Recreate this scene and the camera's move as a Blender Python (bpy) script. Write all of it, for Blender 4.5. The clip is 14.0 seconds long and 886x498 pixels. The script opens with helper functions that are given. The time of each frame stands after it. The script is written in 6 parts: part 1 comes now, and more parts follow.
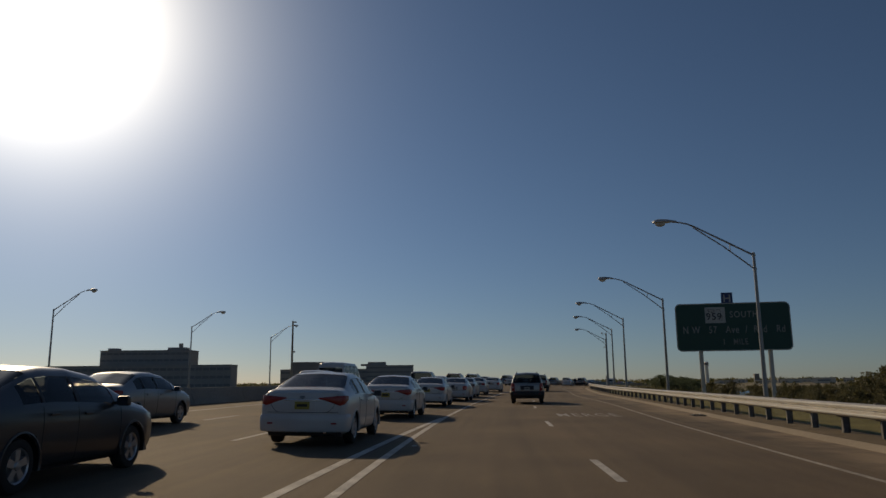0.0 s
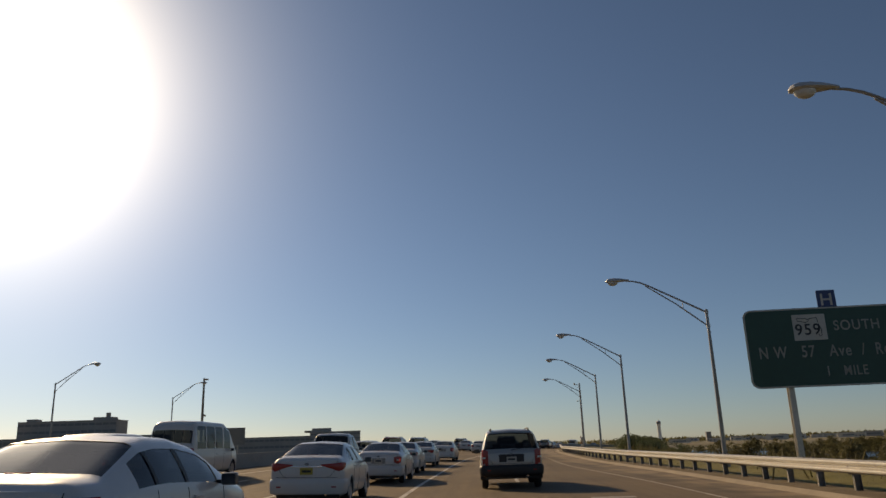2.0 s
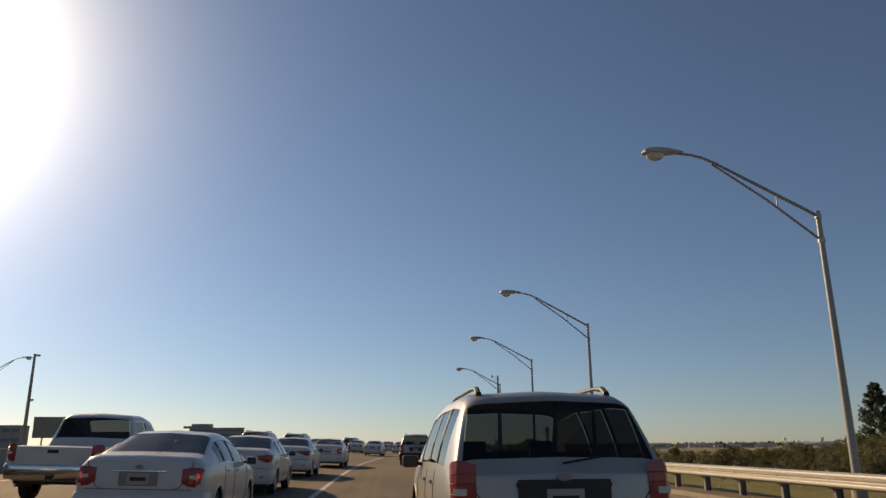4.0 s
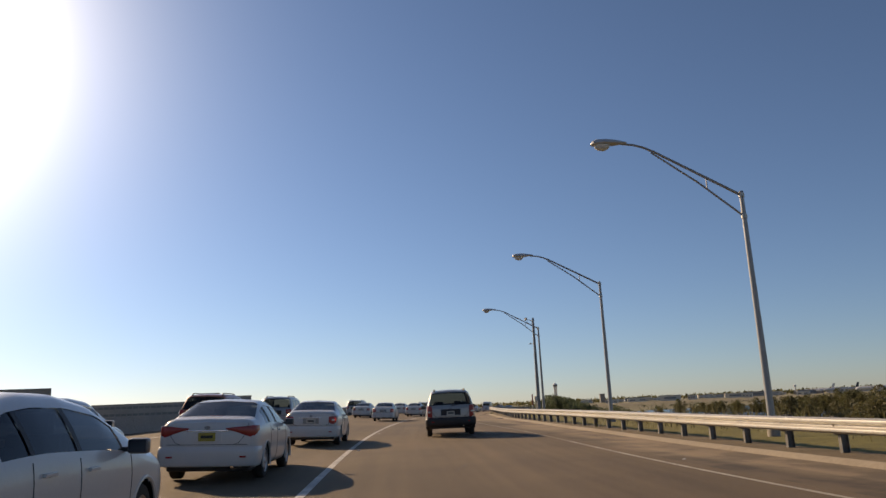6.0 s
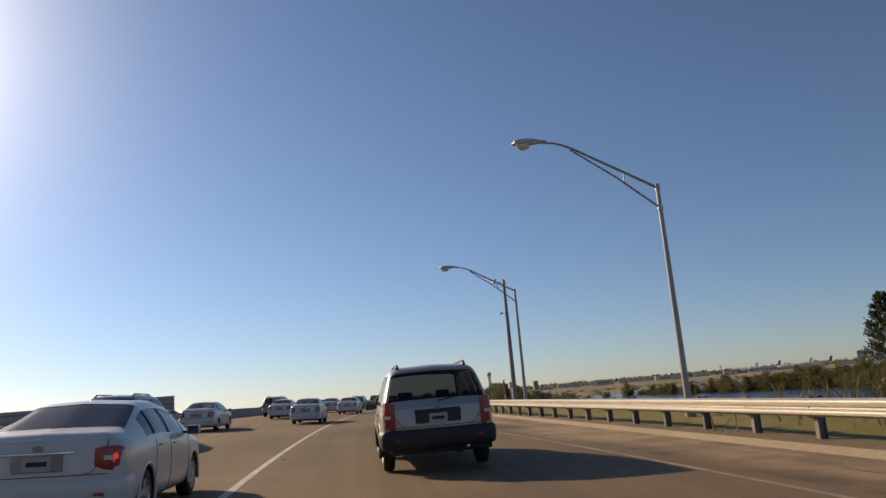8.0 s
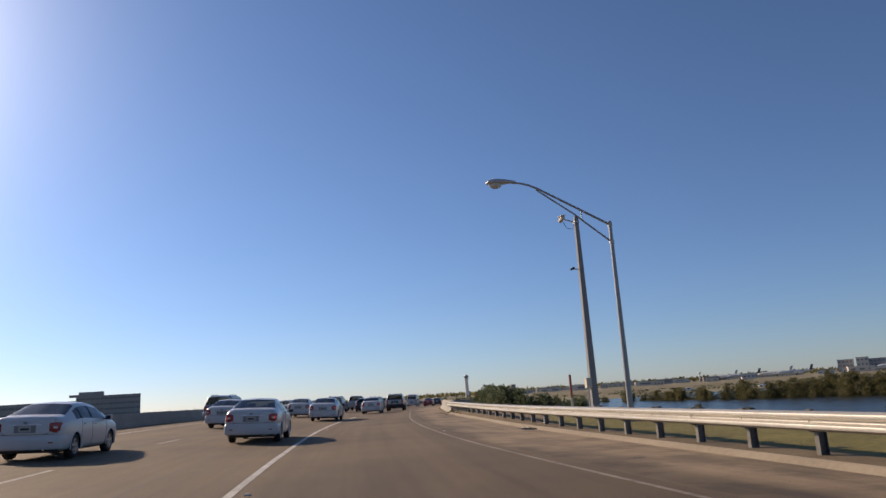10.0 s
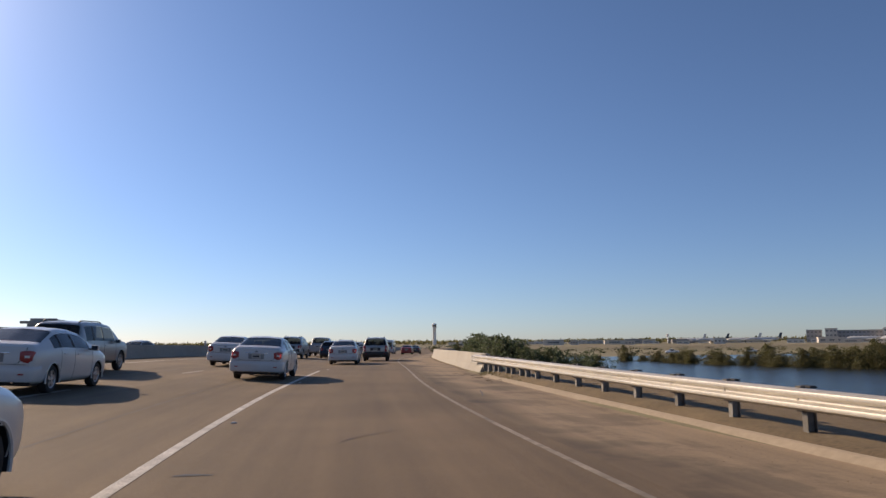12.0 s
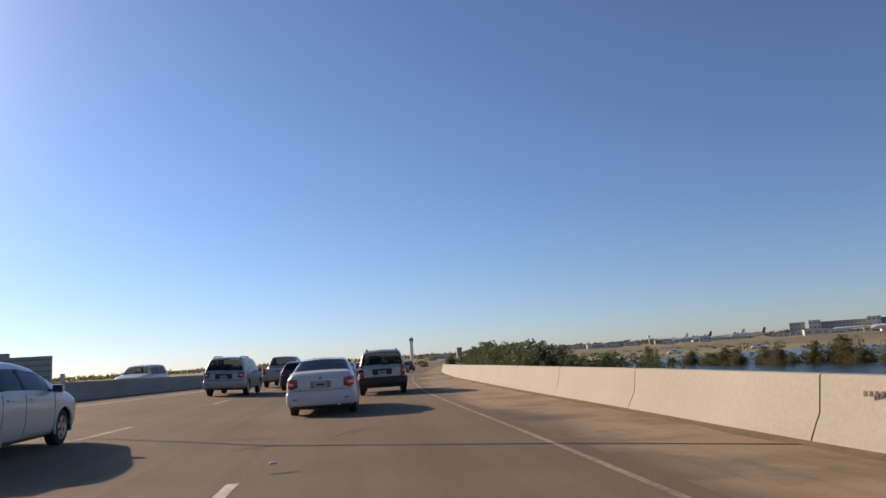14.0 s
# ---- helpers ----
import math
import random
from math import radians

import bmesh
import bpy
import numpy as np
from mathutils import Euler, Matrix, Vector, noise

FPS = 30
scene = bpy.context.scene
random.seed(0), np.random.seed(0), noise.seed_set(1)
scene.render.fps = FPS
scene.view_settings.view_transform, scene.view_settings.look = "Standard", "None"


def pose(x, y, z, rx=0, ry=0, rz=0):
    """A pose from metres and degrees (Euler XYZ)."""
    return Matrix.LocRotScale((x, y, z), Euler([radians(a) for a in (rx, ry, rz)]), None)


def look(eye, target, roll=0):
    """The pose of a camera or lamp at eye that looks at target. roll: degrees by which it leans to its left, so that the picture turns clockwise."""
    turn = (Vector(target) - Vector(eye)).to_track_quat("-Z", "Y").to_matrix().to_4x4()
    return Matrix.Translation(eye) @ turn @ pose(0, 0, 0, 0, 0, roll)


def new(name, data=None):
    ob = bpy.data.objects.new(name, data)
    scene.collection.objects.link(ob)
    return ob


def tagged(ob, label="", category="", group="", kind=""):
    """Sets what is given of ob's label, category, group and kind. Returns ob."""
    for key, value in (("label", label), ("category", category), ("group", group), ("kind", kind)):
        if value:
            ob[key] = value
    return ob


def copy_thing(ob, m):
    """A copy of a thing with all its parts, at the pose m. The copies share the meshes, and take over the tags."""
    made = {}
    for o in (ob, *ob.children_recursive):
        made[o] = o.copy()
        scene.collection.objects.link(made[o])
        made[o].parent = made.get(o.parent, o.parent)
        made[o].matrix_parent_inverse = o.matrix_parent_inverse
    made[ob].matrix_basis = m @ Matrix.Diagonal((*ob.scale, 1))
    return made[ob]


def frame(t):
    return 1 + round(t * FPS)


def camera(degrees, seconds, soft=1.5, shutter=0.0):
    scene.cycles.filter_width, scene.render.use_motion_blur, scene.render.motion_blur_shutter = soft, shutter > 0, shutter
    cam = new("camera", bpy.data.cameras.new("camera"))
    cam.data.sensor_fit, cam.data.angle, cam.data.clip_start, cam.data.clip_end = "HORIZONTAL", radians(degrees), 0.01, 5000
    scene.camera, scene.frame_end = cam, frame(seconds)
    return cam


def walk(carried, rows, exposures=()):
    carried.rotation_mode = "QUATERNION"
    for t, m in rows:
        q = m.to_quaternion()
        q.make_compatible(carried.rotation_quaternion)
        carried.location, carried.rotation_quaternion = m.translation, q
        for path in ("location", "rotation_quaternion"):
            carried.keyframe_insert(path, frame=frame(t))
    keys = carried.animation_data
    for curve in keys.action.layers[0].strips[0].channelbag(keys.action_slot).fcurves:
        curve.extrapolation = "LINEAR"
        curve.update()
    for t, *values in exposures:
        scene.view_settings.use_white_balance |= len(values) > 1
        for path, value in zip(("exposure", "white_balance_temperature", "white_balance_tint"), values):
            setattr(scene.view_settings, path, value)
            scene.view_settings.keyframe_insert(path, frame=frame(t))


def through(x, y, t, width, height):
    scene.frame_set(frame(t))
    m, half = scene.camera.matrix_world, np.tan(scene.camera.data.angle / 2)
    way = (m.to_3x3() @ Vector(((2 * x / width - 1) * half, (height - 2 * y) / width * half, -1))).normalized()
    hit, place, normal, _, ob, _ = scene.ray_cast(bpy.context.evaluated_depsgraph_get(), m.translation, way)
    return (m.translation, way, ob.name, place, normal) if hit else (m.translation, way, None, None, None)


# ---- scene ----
cam = camera(62.66, 14.0)
# seconds, x, y, z, heading to the left, tilt up, lean (degrees)
PATH = [
    (0, 0.000, -0.000, 1.300, 9.35, 10.48, -0.58),
    (0.5, -0.516, 4.999, 1.357, 6.98, 11.94, -0.69),
    (1, -1.055, 9.995, 1.398, 6.87, 13.53, -0.60),
    (1.5, -1.534, 14.672, 1.402, 3.19, 14.22, -1.28),
    (2, -1.992, 19.249, 1.388, 5.11, 15.27, -1.99),
    (2.5, -2.383, 23.556, 1.371, 1.23, 12.60, -4.84),
    (3, -2.755, 27.863, 1.364, -0.63, 13.36, -4.16),
    (3.2, -2.896, 29.536, 1.365, -1.93, 13.73, -3.24),
    (5.3, -4.066, 46.054, 1.443, -1.56, 16.50, 2.03),
    (5.5, -4.124, 47.575, 1.449, -1.62, 15.76, 1.89),
    (5.8, -4.201, 49.890, 1.456, -4.54, 8.52, -1.87),
    (6, -4.246, 51.446, 1.460, -2.76, 12.28, -2.61),
    (6.5, -4.344, 55.356, 1.472, -5.64, 13.58, -1.93),
    (7, -4.388, 59.215, 1.495, -6.75, 12.88, -4.02),
    (7.5, -4.339, 63.340, 1.543, -7.38, 11.89, -5.42),
    (7.7, -4.316, 65.014, 1.562, -7.72, 11.57, -5.14),
    (9.8, -4.509, 83.753, 1.723, -10.89, 10.73, -5.40),
    (10, -4.450, 85.745, 1.736, -10.09, 11.37, -3.83),
    (10.5, -4.233, 90.819, 1.765, -6.19, 11.09, -7.23),
    (11, -3.971, 96.213, 1.790, -10.83, 5.71, -2.97),
    (11.5, -3.673, 101.974, 1.804, -11.77, 9.23, 0.85),
    (12, -3.377, 108.345, 1.832, -12.13, 7.32, -0.57),
    (12.5, -3.034, 114.918, 1.862, -12.04, 7.09, -4.69),
    (13, -2.612, 121.441, 1.879, -12.03, 5.18, -5.57),
    (13.5, -2.072, 127.808, 1.885, -14.96, 5.72, -5.59),
    (14, -1.508, 134.112, 1.883, -14.52, 8.27, -3.75),
]


def aim(x, y, z, left, up, lean):
    a, b = radians(left), radians(up)
    return look((x, y, z), (x - math.sin(a) * math.cos(b), y + math.cos(a) * math.cos(b), z + math.sin(b)), lean)


EXPOSURE = [(0.0, -1.23, 7650, 8), (0.5, -0.49, 8970, 11), (1.0, -0.47, 9020, 11), (1.5, -0.48, 8920, 11), (2.0, -0.45, 8920, 11), (2.5, -0.15, 8670, 11), (3.2, -0.15, 8670, 11),
            (5.3, -0.05, 9800, 14), (6.0, 0.07, 8170, 14), (6.5, 0.09, 7970, 14), (7.0, 0.10, 9250, 14), (7.7, 0.12, 8600, 14), (9.8, 0.11, 6850, 15), (10.5, 0.17, 7550, 16), (11.0, 0.22, 7050, 16), (11.5, 0.47, 7500, 16), (12.0, 0.25, 7150, 16), (12.5, 0.19, 7300, 16), (14.0, 0.36, 7200, 16)]
walk(cam, [(t, aim(*row)) for t, *row in PATH], exposures=EXPOSURE)

# ---- light ----
SUN_LEFT, SUN_UP = 40.0, 25.0
world = bpy.data.worlds.new("sky")
scene.world = world
world.use_nodes = True
wn = world.node_tree.nodes
sky = wn.new("ShaderNodeTexSky")
sky.sky_type = "NISHITA"
sky.sun_disc = False
sky.sun_elevation = radians(SUN_UP)
sky.sun_rotation = radians(-SUN_LEFT)
sky.dust_density = 0.22
sky.air_density = 0.72
sky.ozone_density = 6.0
sky.altitude = 400
wn["Background"].inputs["Strength"].default_value = 0.12
balance = wn.new("ShaderNodeMix")
balance.data_type, balance.blend_type = "RGBA", "MULTIPLY"
balance.inputs["Factor"].default_value = 1.0
balance.inputs["B"].default_value = (1.0, 0.972, 0.93, 1)
world.node_tree.links.new(sky.outputs[0], balance.inputs["A"])
sun_dir = Vector((-math.sin(radians(SUN_LEFT)) * math.cos(radians(SUN_UP)), math.cos(radians(SUN_LEFT)) * math.cos(radians(SUN_UP)), math.sin(radians(SUN_UP))))


def sky_math(op, a, b):
    q = wn.new("ShaderNodeMath")
    q.operation = op
    for k, v in enumerate((a, b)):
        if isinstance(v, (int, float)):
            q.inputs[k].default_value = v
        else:
            world.node_tree.links.new(v, q.inputs[k])
    return q.outputs[0]


# glare painted into the sky colour: brighter towards the sun and white close round it
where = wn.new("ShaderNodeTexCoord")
along = wn.new("ShaderNodeVectorMath")
along.operation = "DOT_PRODUCT"
along.inputs[1].default_value = sun_dir
world.node_tree.links.new(where.outputs["Generated"], along.inputs[0])
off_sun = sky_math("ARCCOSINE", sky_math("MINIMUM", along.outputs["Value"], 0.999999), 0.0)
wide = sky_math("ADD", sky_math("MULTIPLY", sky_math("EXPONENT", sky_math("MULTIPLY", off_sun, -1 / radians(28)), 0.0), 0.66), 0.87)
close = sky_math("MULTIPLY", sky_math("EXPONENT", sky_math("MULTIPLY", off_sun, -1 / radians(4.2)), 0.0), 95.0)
# the sky colour is turned dimmer and a little lilac low down
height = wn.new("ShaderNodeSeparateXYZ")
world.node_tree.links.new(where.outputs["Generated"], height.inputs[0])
low_down = sky_math("EXPONENT", sky_math("MULTIPLY", sky_math("MAXIMUM", height.outputs["Z"], 0.0), -1 / 0.14), 0.0)
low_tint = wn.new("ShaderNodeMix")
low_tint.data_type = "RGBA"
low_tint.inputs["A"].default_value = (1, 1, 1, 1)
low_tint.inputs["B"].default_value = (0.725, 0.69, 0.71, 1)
world.node_tree.links.new(low_down, low_tint.inputs["Factor"])
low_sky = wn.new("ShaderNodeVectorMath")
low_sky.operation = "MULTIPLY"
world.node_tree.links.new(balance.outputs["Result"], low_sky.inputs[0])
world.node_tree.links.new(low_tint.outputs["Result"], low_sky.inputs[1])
lit = wn.new("ShaderNodeVectorMath")
lit.operation = "SCALE"
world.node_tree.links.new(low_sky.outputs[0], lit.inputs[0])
world.node_tree.links.new(wide, lit.inputs["Scale"])
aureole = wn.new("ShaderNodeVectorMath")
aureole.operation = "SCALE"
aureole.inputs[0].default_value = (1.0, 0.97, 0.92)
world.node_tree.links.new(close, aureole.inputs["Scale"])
sky_glow = wn.new("ShaderNodeVectorMath")
sky_glow.operation = "ADD"
world.node_tree.links.new(lit.outputs[0], sky_glow.inputs[0])
world.node_tree.links.new(aureole.outputs[0], sky_glow.inputs[1])
world.node_tree.links.new(sky_glow.outputs[0], wn["Background"].inputs["Color"])
sun = new("sun", bpy.data.lights.new("sun", "SUN"))
sun.data.energy = 4.2
sun.data.angle = radians(0.53)
sun.data.color = (1.0, 0.81, 0.58)
sun.matrix_world = look(sun_dir * 100, (0, 0, 0))

# ---- materials ----
def material(name, color, rough=0.6, metal=0.0, vary=0.15, grain=8.0, stain=0.6, bump=0.0, bump_scale=40.0, coat=0.0, tint=None, per_object=0.0):
    """Base colour broken up at two scales (stain: large patches, grain: fine), with relief."""
    m = bpy.data.materials.new(name)
    m.use_nodes = True
    nt = m.node_tree
    n, lk = nt.nodes, nt.links
    p = n["Principled BSDF"]
    p.inputs["Roughness"].default_value = rough
    p.inputs["Metallic"].default_value = metal
    p.inputs["Coat Weight"].default_value = coat
    p.inputs["Coat Roughness"].default_value = 0.08
    co = n.new("ShaderNodeTexCoord")
    geo = n.new("ShaderNodeNewGeometry")
    fine = n.new("ShaderNodeTexNoise")
    fine.inputs["Scale"].default_value = grain
    fine.inputs["Detail"].default_value = 6
    big = n.new("ShaderNodeTexNoise")
    big.inputs["Scale"].default_value = stain
    big.inputs["Detail"].default_value = 4
    lk.new(geo.outputs["Position"], fine.inputs["Vector"])
    lk.new(geo.outputs["Position"], big.inputs["Vector"])
    add = n.new("ShaderNodeMath")
    add.operation = "ADD"
    lk.new(fine.outputs["Fac"], add.inputs[0])
    lk.new(big.outputs["Fac"], add.inputs[1])
    ramp = n.new("ShaderNodeMapRange")
    ramp.inputs["From Min"].default_value = 0.65
    ramp.inputs["From Max"].default_value = 1.35
    lk.new(add.outputs[0], ramp.inputs["Value"])
    mix = n.new("ShaderNodeMix")
    mix.data_type = "RGBA"
    dark = [c * (1 - vary) for c in color]
    lite = [min(1, c * (1 + vary)) for c in (tint or color)]
    mix.inputs["A"].default_value = (*dark, 1)
    mix.inputs["B"].default_value = (*lite, 1)
    lk.new(ramp.outputs["Result"], mix.inputs["Factor"])
    out = mix.outputs["Result"]
    if per_object:
        info = n.new("ShaderNodeObjectInfo")
        hsv = n.new("ShaderNodeHueSaturation")
        mr = n.new("ShaderNodeMapRange")
        mr.inputs["To Min"].default_value = 1 - per_object
        mr.inputs["To Max"].default_value = 1 + per_object
        lk.new(info.outputs["Random"], mr.inputs["Value"])
        lk.new(mr.outputs["Result"], hsv.inputs["Value"])
        lk.new(out, hsv.inputs["Color"])
        out = hsv.outputs["Color"]
    lk.new(out, p.inputs["Base Color"])
    if bump:
        b = n.new("ShaderNodeBump")
        b.inputs["Strength"].default_value = bump
        b.inputs["Distance"].default_value = 0.02
        tex = n.new("ShaderNodeTexNoise")
        tex.inputs["Scale"].default_value = bump_scale
        tex.inputs["Detail"].default_value = 5
        lk.new(geo.outputs["Position"], tex.inputs["Vector"])
        lk.new(tex.outputs["Fac"], b.inputs["Height"])
        lk.new(b.outputs["Normal"], p.inputs["Normal"])
    return m


def paint(name, color, metal=0.0, rough=0.35):
    return material(name, color, rough, metal, vary=0.06, grain=60, stain=1.5, coat=0.45)


def tinted_glass(name, through=0.06):
    """Thin car glass: mostly dark tint, with a mirror-like skin."""
    m = bpy.data.materials.new(name)
    m.use_nodes = True
    nt = m.node_tree
    n, lk = nt.nodes, nt.links
    n.remove(n["Principled BSDF"])
    tr = n.new("ShaderNodeBsdfTransparent")
    tr.inputs["Color"].default_value = (through, through * 1.05, through * 1.05, 1)
    gl = n.new("ShaderNodeBsdfGlossy")
    gl.inputs["Roughness"].default_value = 0.03
    edge = n.new("ShaderNodeLayerWeight")
    edge.inputs["Blend"].default_value = 0.5
    steep = n.new("ShaderNodeMath")
    steep.operation = "POWER"
    steep.inputs[1].default_value = 5.0
    lk.new(edge.outputs["Facing"], steep.inputs[0])
    fr = n.new("ShaderNodeMapRange")
    fr.inputs["To Min"].default_value, fr.inputs["To Max"].default_value = 0.045, 1.0
    lk.new(steep.outputs[0], fr.inputs["Value"])
    mx = n.new("ShaderNodeMixShader")
    lk.new(fr.outputs[0], mx.inputs[0])
    lk.new(tr.outputs[0], mx.inputs[1])
    lk.new(gl.outputs[0], mx.inputs[2])
    lk.new(mx.outputs[0], n["Material Output"].inputs["Surface"])
    return m


M_ASPHALT = material("asphalt", (0.115, 0.088, 0.064), 0.82, vary=0.16, grain=30, stain=0.22, bump=0.5, bump_scale=120)


def road_material(name="lane_asphalt", color=(0.136, 0.094, 0.053), vary=0.24, grain=34, bump=0.4, patchy=0.95, streaky=0.65, inner=None):
    """Asphalt with polished wheel tracks, oily lane middles, seams and patches; the mesh carries metres from the lane line as u."""
    m = material(name, color, 0.85, vary=vary, grain=grain, stain=0.35, bump=bump, bump_scale=130)
    nt = m.node_tree
    n, lk = nt.nodes, nt.links
    p = n["Principled BSDF"]
    base = p.inputs["Base Color"].links[0].from_socket
    uv = n.new("ShaderNodeUVMap")
    uv.uv_map = "lanes"
    sep = n.new("ShaderNodeSeparateXYZ")
    lk.new(uv.outputs[0], sep.inputs[0])

    def math_node(op, a, b=None, c=None):
        q = n.new("ShaderNodeMath")
        q.operation = op
        for k, v in enumerate((a, b, c)):
            if v is None:
                continue
            if isinstance(v, (int, float)):
                q.inputs[k].default_value = v
            else:
                lk.new(v, q.inputs[k])
        return q.outputs[0]
    wob = n.new("ShaderNodeTexNoise")
    wob.inputs["Scale"].default_value = 0.12
    geo = n.new("ShaderNodeNewGeometry")
    lk.new(geo.outputs["Position"], wob.inputs["Vector"])
    u = math_node("ADD", sep.outputs[0], math_node("MULTIPLY", wob.outputs["Fac"], 0.5))
    # twice per lane: wheel tracks at a quarter and three quarters of 3.7 m
    wave = math_node("COSINE", math_node("MULTIPLY", u, 2 * math.pi / 1.85))
    oil = math_node("COSINE", math_node("MULTIPLY", u, 2 * math.pi / 3.7))
    streak = n.new("ShaderNodeTexNoise")
    streak.inputs["Scale"].default_value = 1.0
    streak.inputs["Detail"].default_value = 6
    mp = n.new("ShaderNodeMapping")
    mp.inputs["Scale"].default_value = (3.0, 0.06, 1)
    lk.new(uv.outputs[0], mp.inputs["Vector"])
    lk.new(mp.outputs[0], streak.inputs["Vector"])
    patch = n.new("ShaderNodeTexNoise")
    patch.inputs["Scale"].default_value = 0.09
    patch.inputs["Detail"].default_value = 3
    lk.new(geo.outputs["Position"], patch.inputs["Vector"])
    f = math_node("ADD", math_node("MULTIPLY", wave, 0.05), math_node("MULTIPLY", oil, 0.05))
    f = math_node("ADD", f, math_node("MULTIPLY", math_node("SUBTRACT", streak.outputs["Fac"], 0.5), streaky))
    f = math_node("ADD", f, math_node("MULTIPLY", math_node("SUBTRACT", patch.outputs["Fac"], 0.5), patchy))
    if inner:
        spots = n.new("ShaderNodeTexNoise")
        spots.inputs["Scale"].default_value = 0.55
        spots.inputs["Detail"].default_value = 7
        spots.inputs["Roughness"].default_value = 0.62
        lk.new(geo.outputs["Position"], spots.inputs["Vector"])
        grime = n.new("ShaderNodeMapRange")
        grime.interpolation_type = "SMOOTHSTEP"
        grime.inputs["From Min"].default_value, grime.inputs["From Max"].default_value = 0.40, 0.56
        grime.inputs["To Min"].default_value, grime.inputs["To Max"].default_value = -0.34, 0.06
        lk.new(spots.outputs["Fac"], grime.inputs["Value"])
        f = math_node("ADD", f, grime.outputs["Result"])
    f = math_node("ADD", f, 1.0)
    if inner:
        # the asphalt of the lane feathers out over the older pale pavement
        edge = n.new("ShaderNodeMapRange")
        edge.interpolation_type = "SMOOTHSTEP"
        edge.inputs["From Min"].default_value, edge.inputs["From Max"].default_value = 0.7, 1.7
        lk.new(math_node("ADD", u, math_node("MULTIPLY", math_node("SUBTRACT", patch.outputs["Fac"], 0.5), 4.0)), edge.inputs["Value"])
        blend = n.new("ShaderNodeMix")
        blend.data_type = "RGBA"
        blend.inputs["A"].default_value = (*inner, 1)
        lk.new(edge.outputs["Result"], blend.inputs["Factor"])
        lk.new(base, blend.inputs["B"])
        base = blend.outputs["Result"]
    vm = n.new("ShaderNodeVectorMath")
    vm.operation = "SCALE"
    lk.new(base, vm.inputs[0])
    lk.new(f, vm.inputs["Scale"])
    lk.new(vm.outputs[0], p.inputs["Base Color"])
    return m


M_ROAD = road_material()
M_SHOULDER = road_material("worn_shoulder_pavement", (0.262, 0.190, 0.114), 0.16, 20, 0.06, 0.9, 0.8, inner=(0.136, 0.094, 0.053))
M_TAXIWAY = material("pale_taxiway_concrete", (0.27, 0.215, 0.15), 0.9, vary=0.2, grain=0.5, stain=0.05)
M_CONCRETE = material("concrete", (0.325, 0.302, 0.255), 0.85, vary=0.12, grain=16, stain=0.35, bump=0.03, bump_scale=50)
M_OLDCONC = material("weathered_concrete", (0.31, 0.275, 0.23), 0.85, vary=0.2, grain=10, stain=0.4, bump=0.3, bump_scale=50)
M_LINE = material("worn_road_paint", (0.50, 0.475, 0.43), 0.75, vary=0.5, grain=38, stain=2.0, bump=0.2, bump_scale=90)
M_EDGE = material("worn_edge_paint", (0.38, 0.34, 0.275), 0.8, vary=0.5, grain=9, stain=1.2)
M_EDGEFADED = material("faded_edge_paint", (0.235, 0.20, 0.155), 0.8, vary=0.5, grain=7, stain=0.6)
M_FADED = material("faded_road_paint", (0.33, 0.31, 0.275), 0.75, vary=0.35, grain=14, stain=2.5)
M_STENCIL = material("faded_stencil_paint", (0.15, 0.105, 0.085), 0.85, vary=0.4, grain=40, stain=8)
M_TAR = material("tar_sealant", (0.025, 0.023, 0.02), 0.6, vary=0.3)
M_GALV = material("galvanised_steel", (0.49, 0.465, 0.415), 0.45, 0.4, vary=0.14, grain=12, stain=0.8)
M_POLE = material("dull_aluminium", (0.33, 0.325, 0.32), 0.45, 0.3, vary=0.1, grain=9, stain=0.9)
M_HEAD = material("weathered_cast_aluminium", (0.50, 0.50, 0.50), 0.5, 0.2, vary=0.1, grain=9, stain=0.9)
M_POST = material("weathered_wood_post", (0.105, 0.092, 0.078), 0.85, vary=0.3, grain=20, stain=3, per_object=0.3)
M_BLACK = material("black_plastic", (0.018, 0.018, 0.02), 0.55, vary=0.2)
M_RUBBER = material("tyre_rubber", (0.022, 0.021, 0.02), 0.8, vary=0.25, grain=30)
M_ALLOY = material("alloy_wheel", (0.45, 0.45, 0.46), 0.35, 0.8, vary=0.1)
M_CHROME = material("chrome", (0.75, 0.75, 0.76), 0.12, 1.0, vary=0.03)
M_PLATE = material("number_plate", (0.36, 0.36, 0.33), 0.5, vary=0.1)
M_PLATE_Y = material("yellow_number_plate", (0.34, 0.28, 0.045), 0.5, vary=0.1)
M_SEAT = material("grey_cloth", (0.07, 0.07, 0.075), 0.9, vary=0.2)
M_WHITE = paint("white_paint", (0.54, 0.54, 0.53))
M_BRIGHT = paint("bright_white_paint", (0.80, 0.80, 0.78))
M_SILVER = paint("silver_paint", (0.31, 0.32, 0.33), 0.4)
M_PEWTER = paint("pewter_paint", (0.37, 0.36, 0.34), 0.3)
M_GREY = paint("grey_paint", (0.20, 0.205, 0.215), 0.4)
M_DARK = paint("dark_blue_black_paint", (0.022, 0.024, 0.03))
M_BLUE = paint("dark_blue_paint", (0.03, 0.045, 0.07), 0.3)
M_RED = paint("red_paint", (0.26, 0.03, 0.03))
M_ORANGE = paint("burnt_orange_paint", (0.34, 0.11, 0.045), 0.3)
M_BEIGE = paint("pale_beige_paint", (0.50, 0.47, 0.42), 0.35)
M_GLASS = tinted_glass("tinted_car_glass", 0.13)
# grey for mirror housings on white cars: their shaded side put into the paint
M_MIRROR = paint("shade_toned_mirror_paint", (0.12, 0.12, 0.125))
M_GLASS_C = tinted_glass("car_glass", 0.5)
